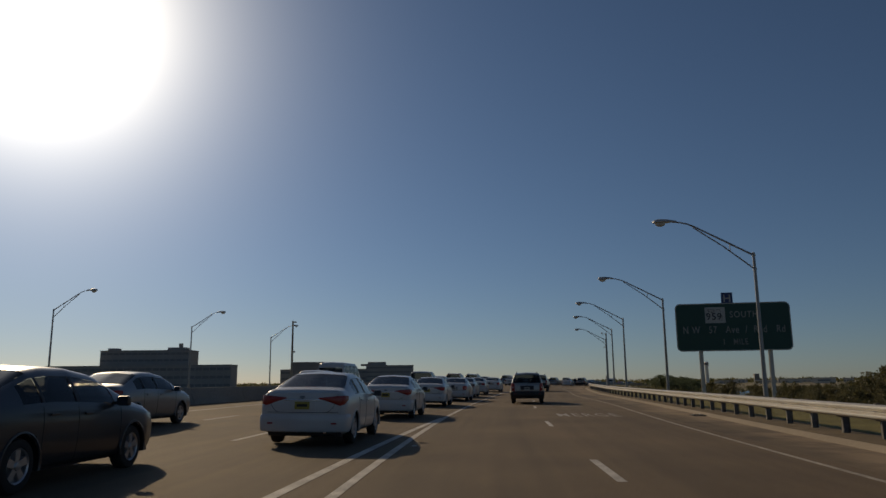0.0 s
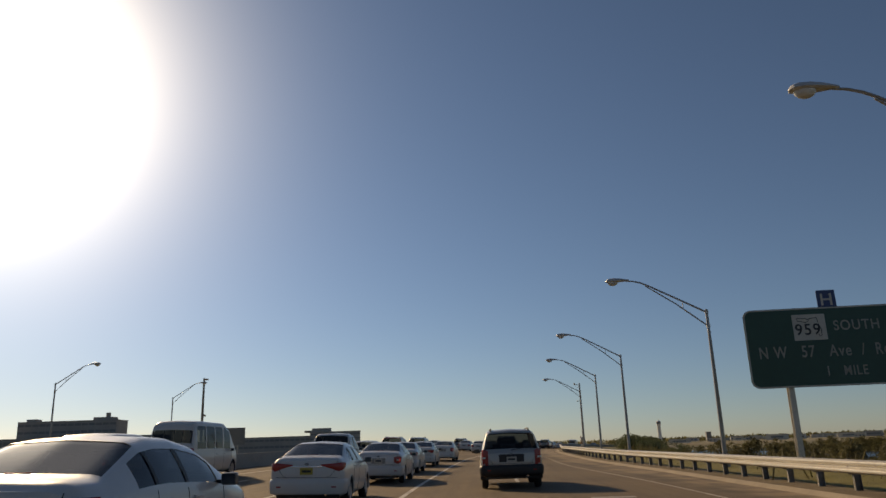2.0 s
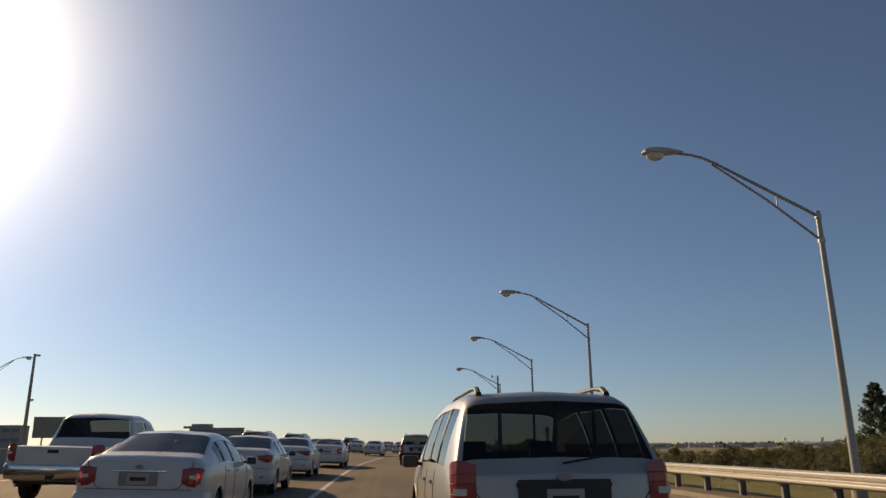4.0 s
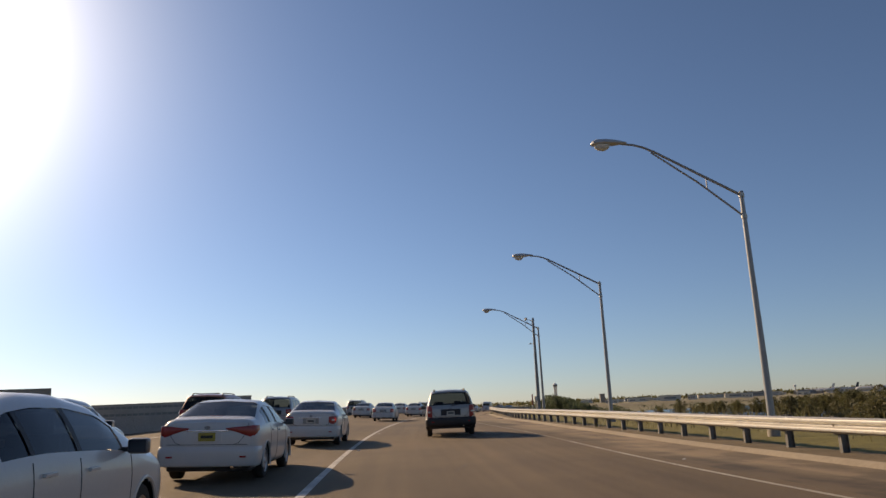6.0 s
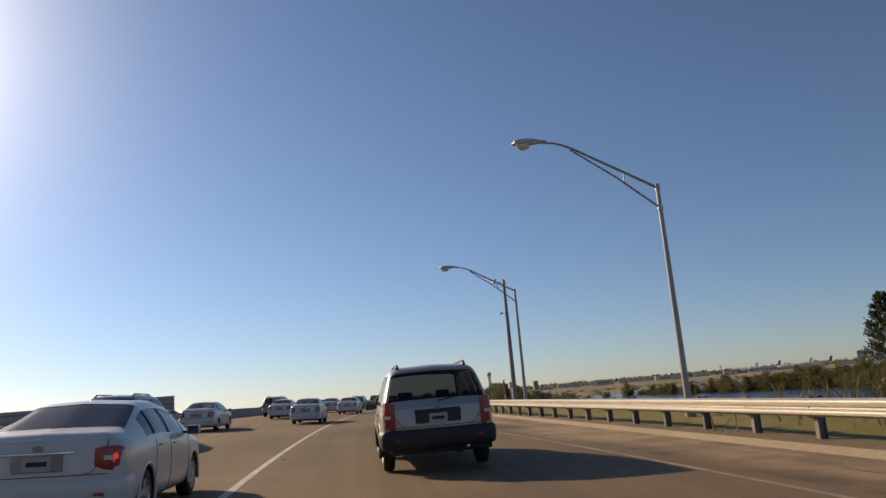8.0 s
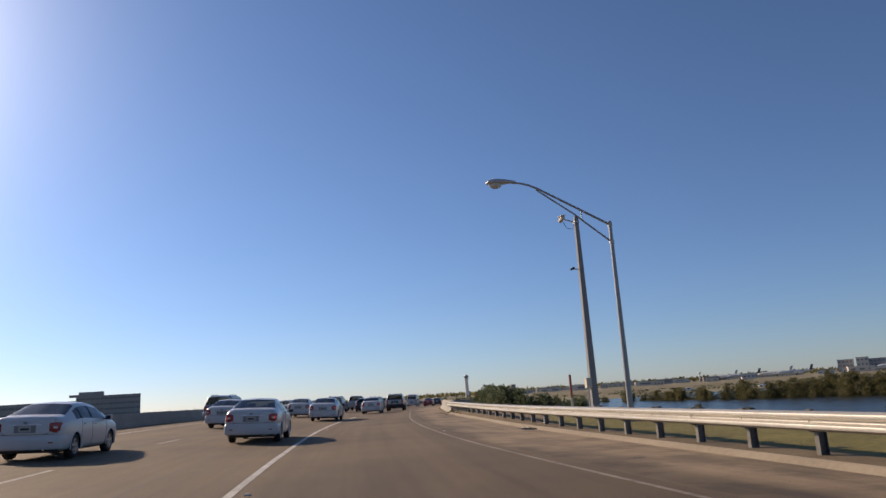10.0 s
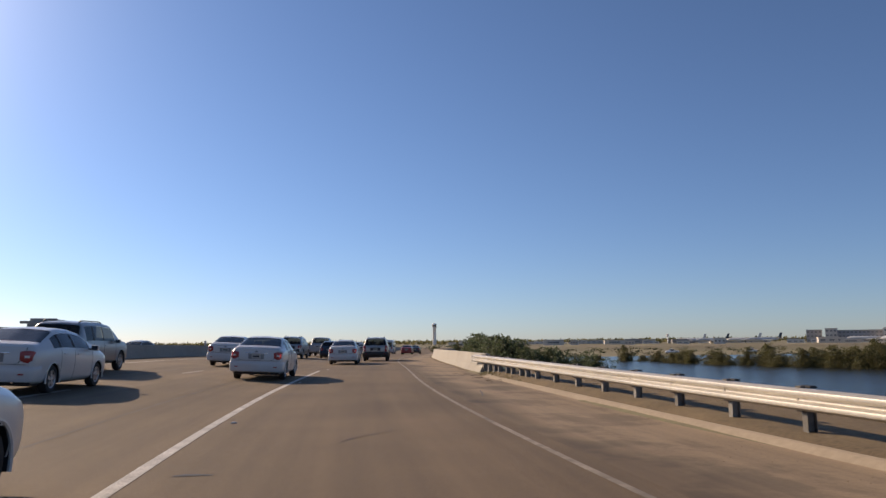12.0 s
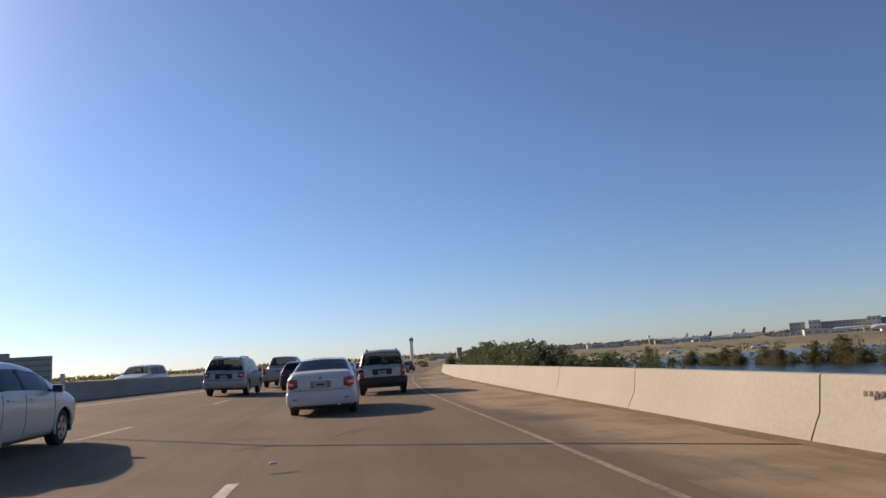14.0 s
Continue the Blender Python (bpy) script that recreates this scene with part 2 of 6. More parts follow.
M_SIGN = material("green_sign_sheeting", (0.007, 0.058, 0.042), 0.45, vary=0.12, grain=6, stain=0.8)
M_BLUESIGN = material("blue_sign_sheeting", (0.02, 0.05, 0.16), 0.45, vary=0.12)
M_LEGEND = material("white_sign_sheeting", (0.46, 0.46, 0.43), 0.5, vary=0.1)
# white letters dimmed: the backlit sign's shade is put into their colour
M_LETTER = material("shade_dimmed_letter_sheeting", (0.27, 0.27, 0.25), 0.55, vary=0.15)
M_INK = material("black_sign_ink", (0.02, 0.02, 0.02), 0.6, vary=0.1)
M_SIGNBACK = material("bare_aluminium_sheet", (0.45, 0.45, 0.45), 0.4, 0.8, vary=0.1)
M_MARKER = material("orange_marker_sheeting", (0.34, 0.10, 0.075), 0.75, vary=0.15)
M_BRICK = material("dark_building_stucco", (0.35, 0.33, 0.31), 0.85, vary=0.12, grain=0.6, stain=0.08)
M_PALE = material("pale_building_stucco", (0.60, 0.55, 0.48), 0.85, vary=0.12, grain=0.6, stain=0.06)
M_SLATE = material("pale_grey_cladding", (0.36, 0.36, 0.36), 0.7, vary=0.12, grain=0.6, stain=0.06)
# far window glass paled, with the haze of distance put into its colour
M_WINDULL = material("haze_toned_window_glass", (0.19, 0.19, 0.19), 0.35, vary=0.15, grain=0.5, stain=0.05)
M_WINBAND = material("dark_window_glass", (0.03, 0.035, 0.045), 0.12, vary=0.2)
M_POLECONC = material("pole_concrete", (0.235, 0.24, 0.25), 0.8, vary=0.12, grain=10, stain=0.5)
M_TOWER = material("pale_tower_concrete", (0.80, 0.78, 0.74), 0.8, vary=0.08, grain=0.6, stain=0.06)
M_DULL = material("dull_dark_sheet", (0.24, 0.235, 0.225), 0.7, 0.2, vary=0.15)
M_LENS = material("lamp_lens_acrylic", (0.62, 0.62, 0.58), 0.25, vary=0.05)
M_BARK = material("bark", (0.12, 0.09, 0.065), 0.9, vary=0.3, grain=12)


def light_lens(name, color, glow):
    m = bpy.data.materials.new(name)
    m.use_nodes = True
    p = m.node_tree.nodes["Principled BSDF"]
    p.inputs["Base Color"].default_value = (*color, 1)
    p.inputs["Roughness"].default_value = 0.25
    p.inputs["Coat Weight"].default_value = 0.2
    p.inputs["Emission Color"].default_value = (1.0, 0.07, 0.04, 1)
    p.inputs["Emission Strength"].default_value = glow
    return m


M_TAIL = light_lens("red_tail_lens", (0.33, 0.028, 0.022), 0.0)
M_BRAKE = light_lens("lit_brake_lens", (0.3, 0.01, 0.01), 0.4)


def leaf_material(name, color, tint):
    m = bpy.data.materials.new(name)
    m.use_nodes = True
    nt = m.node_tree
    n, lk = nt.nodes, nt.links
    p = n["Principled BSDF"]
    p.inputs["Roughness"].default_value = 0.6
    geo = n.new("ShaderNodeNewGeometry")
    mix = n.new("ShaderNodeMix")
    mix.data_type = "RGBA"
    mix.inputs["A"].default_value = (*color, 1)
    mix.inputs["B"].default_value = (*tint, 1)
    lk.new(geo.outputs["Random Per Island"], mix.inputs["Factor"])
    lk.new(mix.outputs["Result"], p.inputs["Base Color"])
    tl = n.new("ShaderNodeBsdfTranslucent")
    lk.new(mix.outputs["Result"], tl.inputs["Color"])
    ms = n.new("ShaderNodeMixShader")
    ms.inputs[0].default_value = 0.45
    lk.new(p.outputs[0], ms.inputs[1])
    lk.new(tl.outputs[0], ms.inputs[2])
    lk.new(ms.outputs[0], n["Material Output"].inputs["Surface"])
    return m


M_LEAF = leaf_material("green_leaves", (0.07, 0.095, 0.047), (0.145, 0.175, 0.09))
M_SCRUB = leaf_material("dry_scrub_leaves", (0.085, 0.085, 0.036), (0.165, 0.145, 0.068))
M_DARKLEAF = leaf_material("dark_tree_leaves", (0.08, 0.086, 0.034), (0.19, 0.17, 0.07))
M_PINE = leaf_material("dark_pine_needles", (0.035, 0.048, 0.026), (0.075, 0.09, 0.05))
M_GRASSBLADE = leaf_material("grass_blades", (0.085, 0.085, 0.014), (0.18, 0.15, 0.04))


# ---- geometry helpers ----
class Geo:
    def __init__(self):
        self.v, self.f = [], []

    def add(self, verts, faces):
        o = len(self.v)
        self.v += [tuple(p) for p in verts]
        self.f += [tuple(i + o for i in q) for q in faces]
        return self

    def box(self, c, s, rz=0.0, taper=1.0):
        x, y, z = (q / 2 for q in s)
        k = taper
        pts = [(-x, -y, -z), (x, -y, -z), (x, y, -z), (-x, y, -z), (-x * k, -y * k, z), (x * k, -y * k, z), (x * k, y * k, z), (-x * k, y * k, z)]
        ca, sa = math.cos(rz), math.sin(rz)
        return self.add([(c[0] + a * ca - b * sa, c[1] + a * sa + b * ca, c[2] + d) for a, b, d in pts],
                        [(0, 3, 2, 1), (4, 5, 6, 7), (0, 1, 5, 4), (1, 2, 6, 5), (2, 3, 7, 6), (3, 0, 4, 7)])

    def tube(self, pts, radii, n=10, caps=True):
        pts = [Vector(p) for p in pts]
        if not isinstance(radii, (list, tuple)):
            radii = [radii] * len(pts)
        rings = []
        for i, p in enumerate(pts):
            d = (pts[min(i + 1, len(pts) - 1)] - pts[max(i - 1, 0)]).normalized()
            a = d.orthogonal().normalized() if i == 0 else (rings[-1][1] - d * rings[-1][1].dot(d)).normalized()
            rings.append((p, a, d.cross(a), radii[i]))
        vs = [p + (a * math.cos(2 * math.pi * k / n) + b * math.sin(2 * math.pi * k / n)) * r for p, a, b, r in rings for k in range(n)]
        fs = [(i * n + k, i * n + (k + 1) % n, (i + 1) * n + (k + 1) % n, (i + 1) * n + k) for i in range(len(pts) - 1) for k in range(n)]
        if caps:
            fs += [tuple(range(n - 1, -1, -1)), tuple(range((len(pts) - 1) * n, len(pts) * n))]
        return self.add(vs, fs)

    def prism(self, outline, axis, lo, hi):
        """Extrude a 2D outline (counter-clockwise) along an axis 'x', 'y' or 'z'."""
        def at(p, d):
            return {"x": (d, p[0], p[1]), "y": (p[0], d, p[1]), "z": (p[0], p[1], d)}[axis]
        n = len(outline)
        vs = [at(p, lo) for p in outline] + [at(p, hi) for p in outline]
        fs = [tuple(range(n - 1, -1, -1)), tuple(range(n, 2 * n))] + [(k, (k + 1) % n, n + (k + 1) % n, n + k) for k in range(n)]
        return self.add(vs, fs)

    def mesh(self, name, mat, smooth=False, bevel=0.0):
        me = bpy.data.meshes.new(name)
        me.from_pydata(self.v, [], self.f)
        if bevel:
            bm = bmesh.new()
            bm.from_mesh(me)
            bmesh.ops.recalc_face_normals(bm, faces=bm.faces)
            bmesh.ops.bevel(bm, geom=bm.edges[:] + bm.verts[:], offset=bevel, segments=2, affect="EDGES", profile=0.6)
            bm.to_mesh(me)
            bm.free()
        me.materials.append(mat)
        if smooth:
            me.polygons.foreach_set("use_smooth", [True] * len(me.polygons))
            me.set_sharp_from_angle(angle=radians(38))
        me.update()
        return me


def part(name, geo, mat, parent=None, label="", smooth=False, bevel=0.0, at=None):
    """One mesh object, under a thing or part if given."""
    me = geo if isinstance(geo, bpy.types.Mesh) else geo.mesh(name, mat, smooth, bevel)
    ob = new(name, me)
    if parent is not None:
        ob.parent = parent
    if at is not None:
        ob.matrix_basis = at
    if label:
        tagged(ob, label)
    return ob


def thing(name, m, label, category, group="", kind=""):
    ob = new(name)
    ob.empty_display_size = 0.2
    ob.matrix_basis = m
    return tagged(ob, label, category, group, kind)


def curve_of(*knots, soften=9.0):
    """A smooth function through (y, value) knots."""
    ys, vs = np.array([k[0] for k in knots], float), np.array([k[1] for k in knots], float)
    grid = np.arange(ys[0] - 60, ys[-1] + 60, 1.0)
    lo, hi = (vs[1] - vs[0]) / (ys[1] - ys[0]), (vs[-1] - vs[-2]) / (ys[-1] - ys[-2])
    raw = np.where(grid < ys[0], vs[0] + lo * (grid - ys[0]), np.where(grid > ys[-1], vs[-1] + hi * (grid - ys[-1]), np.interp(grid, ys, vs)))
    w = np.hanning(int(2 * soften) + 3)
    pad = len(w) // 2
    ext = np.concatenate([raw[0] + (np.arange(-pad, 0)) * (raw[1] - raw[0]), raw, raw[-1] + np.arange(1, pad + 1) * (raw[-1] - raw[-2])])
    sm = np.convolve(ext, w / w.sum(), "valid")
    return lambda y: float(np.interp(y, grid, sm)) if grid[0] <= y <= grid[-1] else float(sm[0] + (y - grid[0]) * lo if y < grid[0] else sm[-1] + (y - grid[-1]) * hi)


# ---- plan of the road: x of each line along y ----
lane_mid = curve_of((-60, 6.2), (0, 0.0), (10, -1.06), (20, -2.05), (30, -2.93), (40, -3.7), (50, -4.2), (60, -4.4), (75, -4.5), (85, -4.45), (96, -3.97), (108, -3.38), (121, -2.6), (134, -1.5), (150, 0.35), (165, 2.6), (180, 5.5), (200, 9.6), (230, 16.8), (260, 24.4), (300, 35.5), (420, 69.5))
edge_line = curve_of((-60, 11.5), (0, 4.7), (10, 3.85), (22, 3.05), (35, 2.6), (45, 2.25), (55, 1.25), (61, 0.75), (67, 0.5), (80, 0.35), (94, -0.3), (105, -0.6), (116, -0.3), (127, 0.42), (136, 1.4), (143, 2.35), (149, 3.0), (162, 4.6), (180, 7.8), (200, 12.0), (230, 19.2), (260, 26.8), (300, 37.9), (420, 72.0))
left_line = curve_of((-60, 4.4), (0, -1.8), (8, -2.65), (14, -3.3), (27, -4.4), (43, -5.4), (57, -5.85), (70, -6.2), (82, -6.25), (95, -5.95), (104, -5.6), (117, -4.85), (128, -3.85), (141, -2.1), (153, -0.6), (165, 0.9), (180, 3.6), (200, 7.7), (230, 14.9), (260, 22.5), (300, 33.6), (420, 67.7))
rail_line = curve_of((-60, 14.5), (0, 7.3), (17, 6.1), (34, 5.6), (50, 5.0), (60, 4.4), (72, 3.65), (88, 3.15), (100, 3.1), (112, 3.3), (120, 3.75), (131, 4.35), (140, 4.75))
wall_line = curve_of((125, 3.6), (138, 4.55), (142, 4.85), (148, 5.75), (154, 6.5), (162, 7.7), (180, 10.7), (200, 14.8), (230, 22.0), (260, 29.6), (300, 40.7), (420, 74.7), soften=6)
left_wall = curve_of((-60, -11.0), (0, -16.5), (42, -18.0), (75, -17.9), (100, -17.5), (125, -16.2), (140, -14.5), (156, -12.0), (165, -10.0), (180, -6.3), (200, -1.4), (230, 6.0), (260, 13.8), (300, 24.9), (420, 59.0))
grade = curve_of((-60, -0.05), (0, 0.0), (20, 0.09), (45, 0.13), (65, 0.25), (85, 0.42), (100, 0.49), (120, 0.55), (135, 0.58), (150, 0.57), (165, 0.51), (185, 0.36), (205, 0.18), (227, -0.03), (260, -0.30), (300, -0.5), (420, -0.7))
banking = curve_of((-60, 0.01), (0, 0.012), (30, 0.022), (60, 0.034), (90, 0.042), (130, 0.046), (420, 0.046))


def curb_line(y):
    return rail_line(y) - float(np.interp(y, [70, 98], [0.85, 0.47])) if y < 137 else wall_line(y) - 0.02


crossfall = curve_of((-60, 0.0), (0, 0.0), (50, 0.02), (65, 0.05), (95, 0.06), (120, 0.10), (131, 0.06), (141, 0.0), (420, 0.0))


def road_z(x, y):
    """Height of the pavement: banked up to the left of the lane line, falling to the gutter on the right."""
    z = grade(y)
    l = left_line(y)
    if x < l:
        z += banking(y) * (l - x)
    a, b = lane_mid(y) + 0.8, curb_line(y)
    if x > a:
        z -= crossfall(y) * (x - a) / (b - a) + 0.010 * max(0.0, x - edge_line(y))
    return z


def station_list(lo, hi, step):
    return list(np.linspace(lo, hi, int(round((hi - lo) / step)) + 1))


def strip(name, left, right, lo, hi, lift, mat, step=2.0, cols=2, kind="structure", label="", category=""):
    """A ribbon that follows the road surface between two lines."""
    g = Geo()
    ys = station_list(lo, hi, step)
    for y in ys:
        a, b = left(y), right(y)
        for k in range(cols):
            x = a + (b - a) * k / (cols - 1)
            g.v.append((x, y, road_z(x, y) + lift))
    g.f = [(i * cols + k, i * cols + k + 1, (i + 1) * cols + k + 1, (i + 1) * cols + k) for i in range(len(ys) - 1) for k in range(cols - 1)]
    ob = part(name, g, mat, smooth=True)
    return tagged(ob, label, category, "", kind)


# carriageway with its crown folds on the lane lines
g = Geo()
ys = station_list(-60, 420, 2.0)
COLS = 14
for y in ys:
    w, l, e = left_wall(y) - 0.4, left_line(y), edge_line(y)
    row = [w + (l - w) * k / 7 for k in range(8)] + [l + (e - l) * k / 5 for k in range(1, 6)] + [e + 0.35]
    g.v += [(x, y, road_z(x, y)) for x in row]
g.f = [(i * COLS + k, i * COLS + k + 1, (i + 1) * COLS + k + 1, (i + 1) * COLS + k) for i in range(len(ys) - 1) for k in range(COLS - 1)]
road_me = g.mesh("road", M_ROAD, smooth=True)
lay = road_me.uv_layers.new(name="lanes")
for lp in road_me.loops:
    c = road_me.vertices[lp.vertex_index].co
    lay.data[lp.index].uv = (c.x - left_line(c.y), c.y)
tagged(part("road", road_me, None), "brown-grey worn asphalt motorway carriageway", "road", "", "structure")
shoulder = strip("pavement", lambda y: edge_line(y) + 0.35, lambda y: curb_line(y) + 0.02, -60, 420, 0.001, M_SHOULDER, 2.0, 6, label="dusty worn hard shoulder beside the carriageway", category="shoulder")
lay = shoulder.data.uv_layers.new(name="lanes")
for lp in shoulder.data.loops:
    c = shoulder.data.vertices[lp.vertex_index].co
    lay.data[lp.index].uv = (c.x - edge_line(c.y), c.y)


def marking(label, mid, lo, hi, width=0.15, mat=M_LINE, step=2.0):
    return strip("road_marking", lambda y: mid(y) - width / 2, lambda y: mid(y) + width / 2, lo, hi, 0.005, mat, step, 2, label=label, category="road marking")


marking("worn white solid edge line on asphalt", edge_line, -60, 74, 0.10, M_EDGE)
marking("badly faded white edge line on asphalt", edge_line, 74, 420, 0.10, M_EDGEFADED)
marking("worn white solid lane line on asphalt", left_line, -60, 143.1, 0.145)
marking("second white line of a narrowing double line", lambda y: left_line(y) - 0.95 * max(0.0, 1 - y / 28.0) - 0.02, -40, 26, 0.16)
for y0 in (164.5, 176.5, 188.5, 200.5):
    marking("worn white lane dash on asphalt", left_line, y0, y0 + 3.0, 0.17)
for y0 in (-20, -8, 9.9, 21.2, 35.6, 46.0):
    marking("worn white lane dash on asphalt", lambda y: left_line(y) + 3.45 if y > 25 else left_line(y) + 3.45 + (25 - y) * 0.004, y0, y0 + 2.6, 0.13)
for y0 in np.arange(-9.2, 230, 12.2):
    marking("worn white lane dash on asphalt", lambda y: left_line(y) - float(np.interp(y, [60, 90, 114, 139, 153, 230], [3.75, 4.3, 4.95, 4.5, 3.6, 3.7])), float(y0), float(y0) + 2.8, 0.13, M_LINE if y0 < 100 else M_FADED)
for y0 in np.arange(-14.5, 80, 12.2):
    marking("worn white lane dash on asphalt", lambda y: left_line(y) - 7.4, float(y0), float(y0) + 3.0, 0.13)
marking("worn yellow-white solid line beside the median barrier", lambda y: left_wall(y) + 2.6, -60, 420, 0.14)

for off in (-1.75, -5.6):
    strip("pavement_seam", lambda y, o=off: left_line(y) + o - 0.012, lambda y, o=off: left_line(y) + o + 0.012, 60, 141, 0.003, M_TAR, 2.0, 2, label="thin dark seam along the lane", category="seam")


# faded word and bar on the merging lane
def flat_word(text, x0, y0, width, depth, mat, label):
    cu = bpy.data.curves.new("word", "FONT")
    cu.body, cu.space_character, cu.offset = text, 1.25, 0.004
    tmp = bpy.data.objects.new("word", cu)
    scene.collection.objects.link(tmp)
    me = bpy.data.meshes.new_from_object(tmp.evaluated_get(bpy.context.evaluated_depsgraph_get()))
    bpy.data.objects.remove(tmp)
    co = np.array([v.co[:] for v in me.vertices])
    lo, hi = co.min(0), co.max(0)
    for v in me.vertices:
        y = y0 + (v.co.y - lo[1]) / (hi[1] - lo[1]) * depth
        x = x0 + (v.co.x - lo[0]) / (hi[0] - lo[0]) * width - (y - y0) * 0.07
        v.co = (x, y, road_z(x, y) + 0.005)
    me.materials.clear()
    me.materials.append(mat)
    tagged(part("road_marking", me, None), label, "road marking", "", "structure")


flat_word("MERGE", -0.28, 27.0, 2.2, 2.5, M_FADED, "faded white word on the merging lane")
strip("road_marking", lambda y: -0.30, lambda y: 0.75, 37.6, 38.1, 0.005, M_FADED, 0.2, 2, label="faded white bar on the merging lane", category="road marking")

# opposing carriageway beyond the median barrier
g = Geo()
ys = station_list(-60, 420, 4.0)
for y in ys:
    w = left_wall(y)
    z = grade(y) + banking(y) * 12
    g.v += [(w - 0.45, y, z - 0.02), (w - 8, y, z - 0.15), (w - 16, y, z - 0.4)]
g.f = [(i * 3 + k, i * 3 + k + 1, (i + 1) * 3 + k + 1, (i + 1) * 3 + k)[::-1] for i in range(len(ys) - 1) for k in range(2)]
tagged(part("road", g, M_ASPHALT, smooth=True), "opposing carriageway behind the median barrier", "road", "", "structure")

# ---- ground, lake and banks ----
def lake_edges(y):
    a = lane_mid(min(y, 300)) + float(np.interp(y, [100, 150, 185, 210, 300], [17, 17, 26, 31, 31])) + 2 * math.sin(y * 0.05)
    b = float(np.interp(y, [100, 130, 160, 190, 207, 218, 228, 240, 262, 288], [38, 58, 73, 84, 83, 79, 75, 72, 73, 58])) + 2 * math.sin(y * 0.11)
    return a, b


def in_lake(x, y):
    if not 100 < y < 290:
        return 0.0
    a, b = lake_edges(y)
    return max(0.0, min(1.0, (x - a) / 5, (b - x) / 5, (y - 100) / 4, (290 - y) / 6))


def mound(y):
    """Soil heaped under the guardrail towards the bridge."""
    return 0.11 * min(1.0, max(0.0, (y - 108) / 14))


def ground_z(x, y):
    yy = max(-60.0, min(420.0, y))
    z0 = grade(yy)
    r = curb_line(yy)
    w = left_wall(yy)
    if w - 1.2 < x < r + 0.05 and -60 <= y <= 420:
        return road_z(x, yy) - 0.12
    if x >= r + 0.05:
        d = x - r
        top = road_z(r, yy) + mound(yy) * min(1.0, d / 0.6) * (yy < 150)
        z = top + 0.02 if d < 5.5 else top + 0.02 - min(3.0, (d - 5.5) * 0.27)
        z += 0.10 * noise.noise(Vector((x * 0.2, y * 0.2, 0))) * min(1, max(0, d - 1) / 4)
        return z - 2.2 * in_lake(x, y)
    return z0 + banking(yy) * 12 - 0.25 - min(1.4, max(0.0, (w - x) - 0.5) * 0.045)


def spaced(core_lo, core_hi, step, far, grow):
    mid = list(np.arange(core_lo, core_hi + step, step))
    out, s, p = [], step, core_hi + step
    while p < far:
        s *= grow
        p += s
        out.append(p)
    back, s, p = [], step, core_lo
    while p > -far:
        s *= grow
        p -= s
        back.append(p)
    return back[::-1] + mid + out


g = Geo()
gx, gy = spaced(-30, 92, 1.4, 4200, 1.22), spaced(-60, 360, 2.6, 4200, 1.25)
for y in gy:
    for x in gx:
        g.v.append((x, y, ground_z(x, y)))
nx = len(gx)
g.f = [(j * nx + i, j * nx + i + 1, (j + 1) * nx + i + 1, (j + 1) * nx + i) for j in range(len(gy) - 1) for i in range(nx - 1)]


def ground_material():
    m = material("grass_and_dust", (0.245, 0.198, 0.12), 0.9, vary=0.32, grain=3.0, stain=0.03, bump=0.5, bump_scale=12, tint=(0.19, 0.175, 0.085))
    return m


M_GROUND = ground_material()
tagged(part("ground", g, M_GROUND, smooth=True), "dry grass and dusty earth reaching to the horizon", "ground", "", "structure")


def water_material():
    m = bpy.data.materials.new("lake_water")
    m.use_nodes = True
    nt = m.node_tree
    n, lk = nt.nodes, nt.links
    p = n["Principled BSDF"]
    p.inputs["Base Color"].default_value = (0.02, 0.027, 0.032, 1)
    p.inputs["Roughness"].default_value = 0.16
    p.inputs["IOR"].default_value = 1.33
    p.inputs["Specular IOR Level"].default_value = 0.2
    geo = n.new("ShaderNodeNewGeometry")
    mp = n.new("ShaderNodeMapping")
    mp.inputs["Scale"].default_value = (0.8, 2.2, 1)
    tx = n.new("ShaderNodeTexNoise")
    tx.inputs["Scale"].default_value = 1.6
    tx.inputs["Detail"].default_value = 4
    b = n.new("ShaderNodeBump")
    b.inputs["Strength"].default_value = 0.6
    b.inputs["Distance"].default_value = 0.12
    lk.new(geo.outputs["Position"], mp.inputs["Vector"])
    lk.new(mp.outputs[0], tx.inputs["Vector"])
    lk.new(tx.outputs["Fac"], b.inputs["Height"])
    lk.new(b.outputs["Normal"], p.inputs["Normal"])
    return m


g = Geo()
g.add([(8, 95, -2.66), (150, 95, -2.66), (150, 305, -2.66), (8, 305, -2.66)], [(0, 1, 2, 3)])
tagged(part("water", g, water_material()), "dark blue rippled lake below the road bank", "lake", "", "structure")


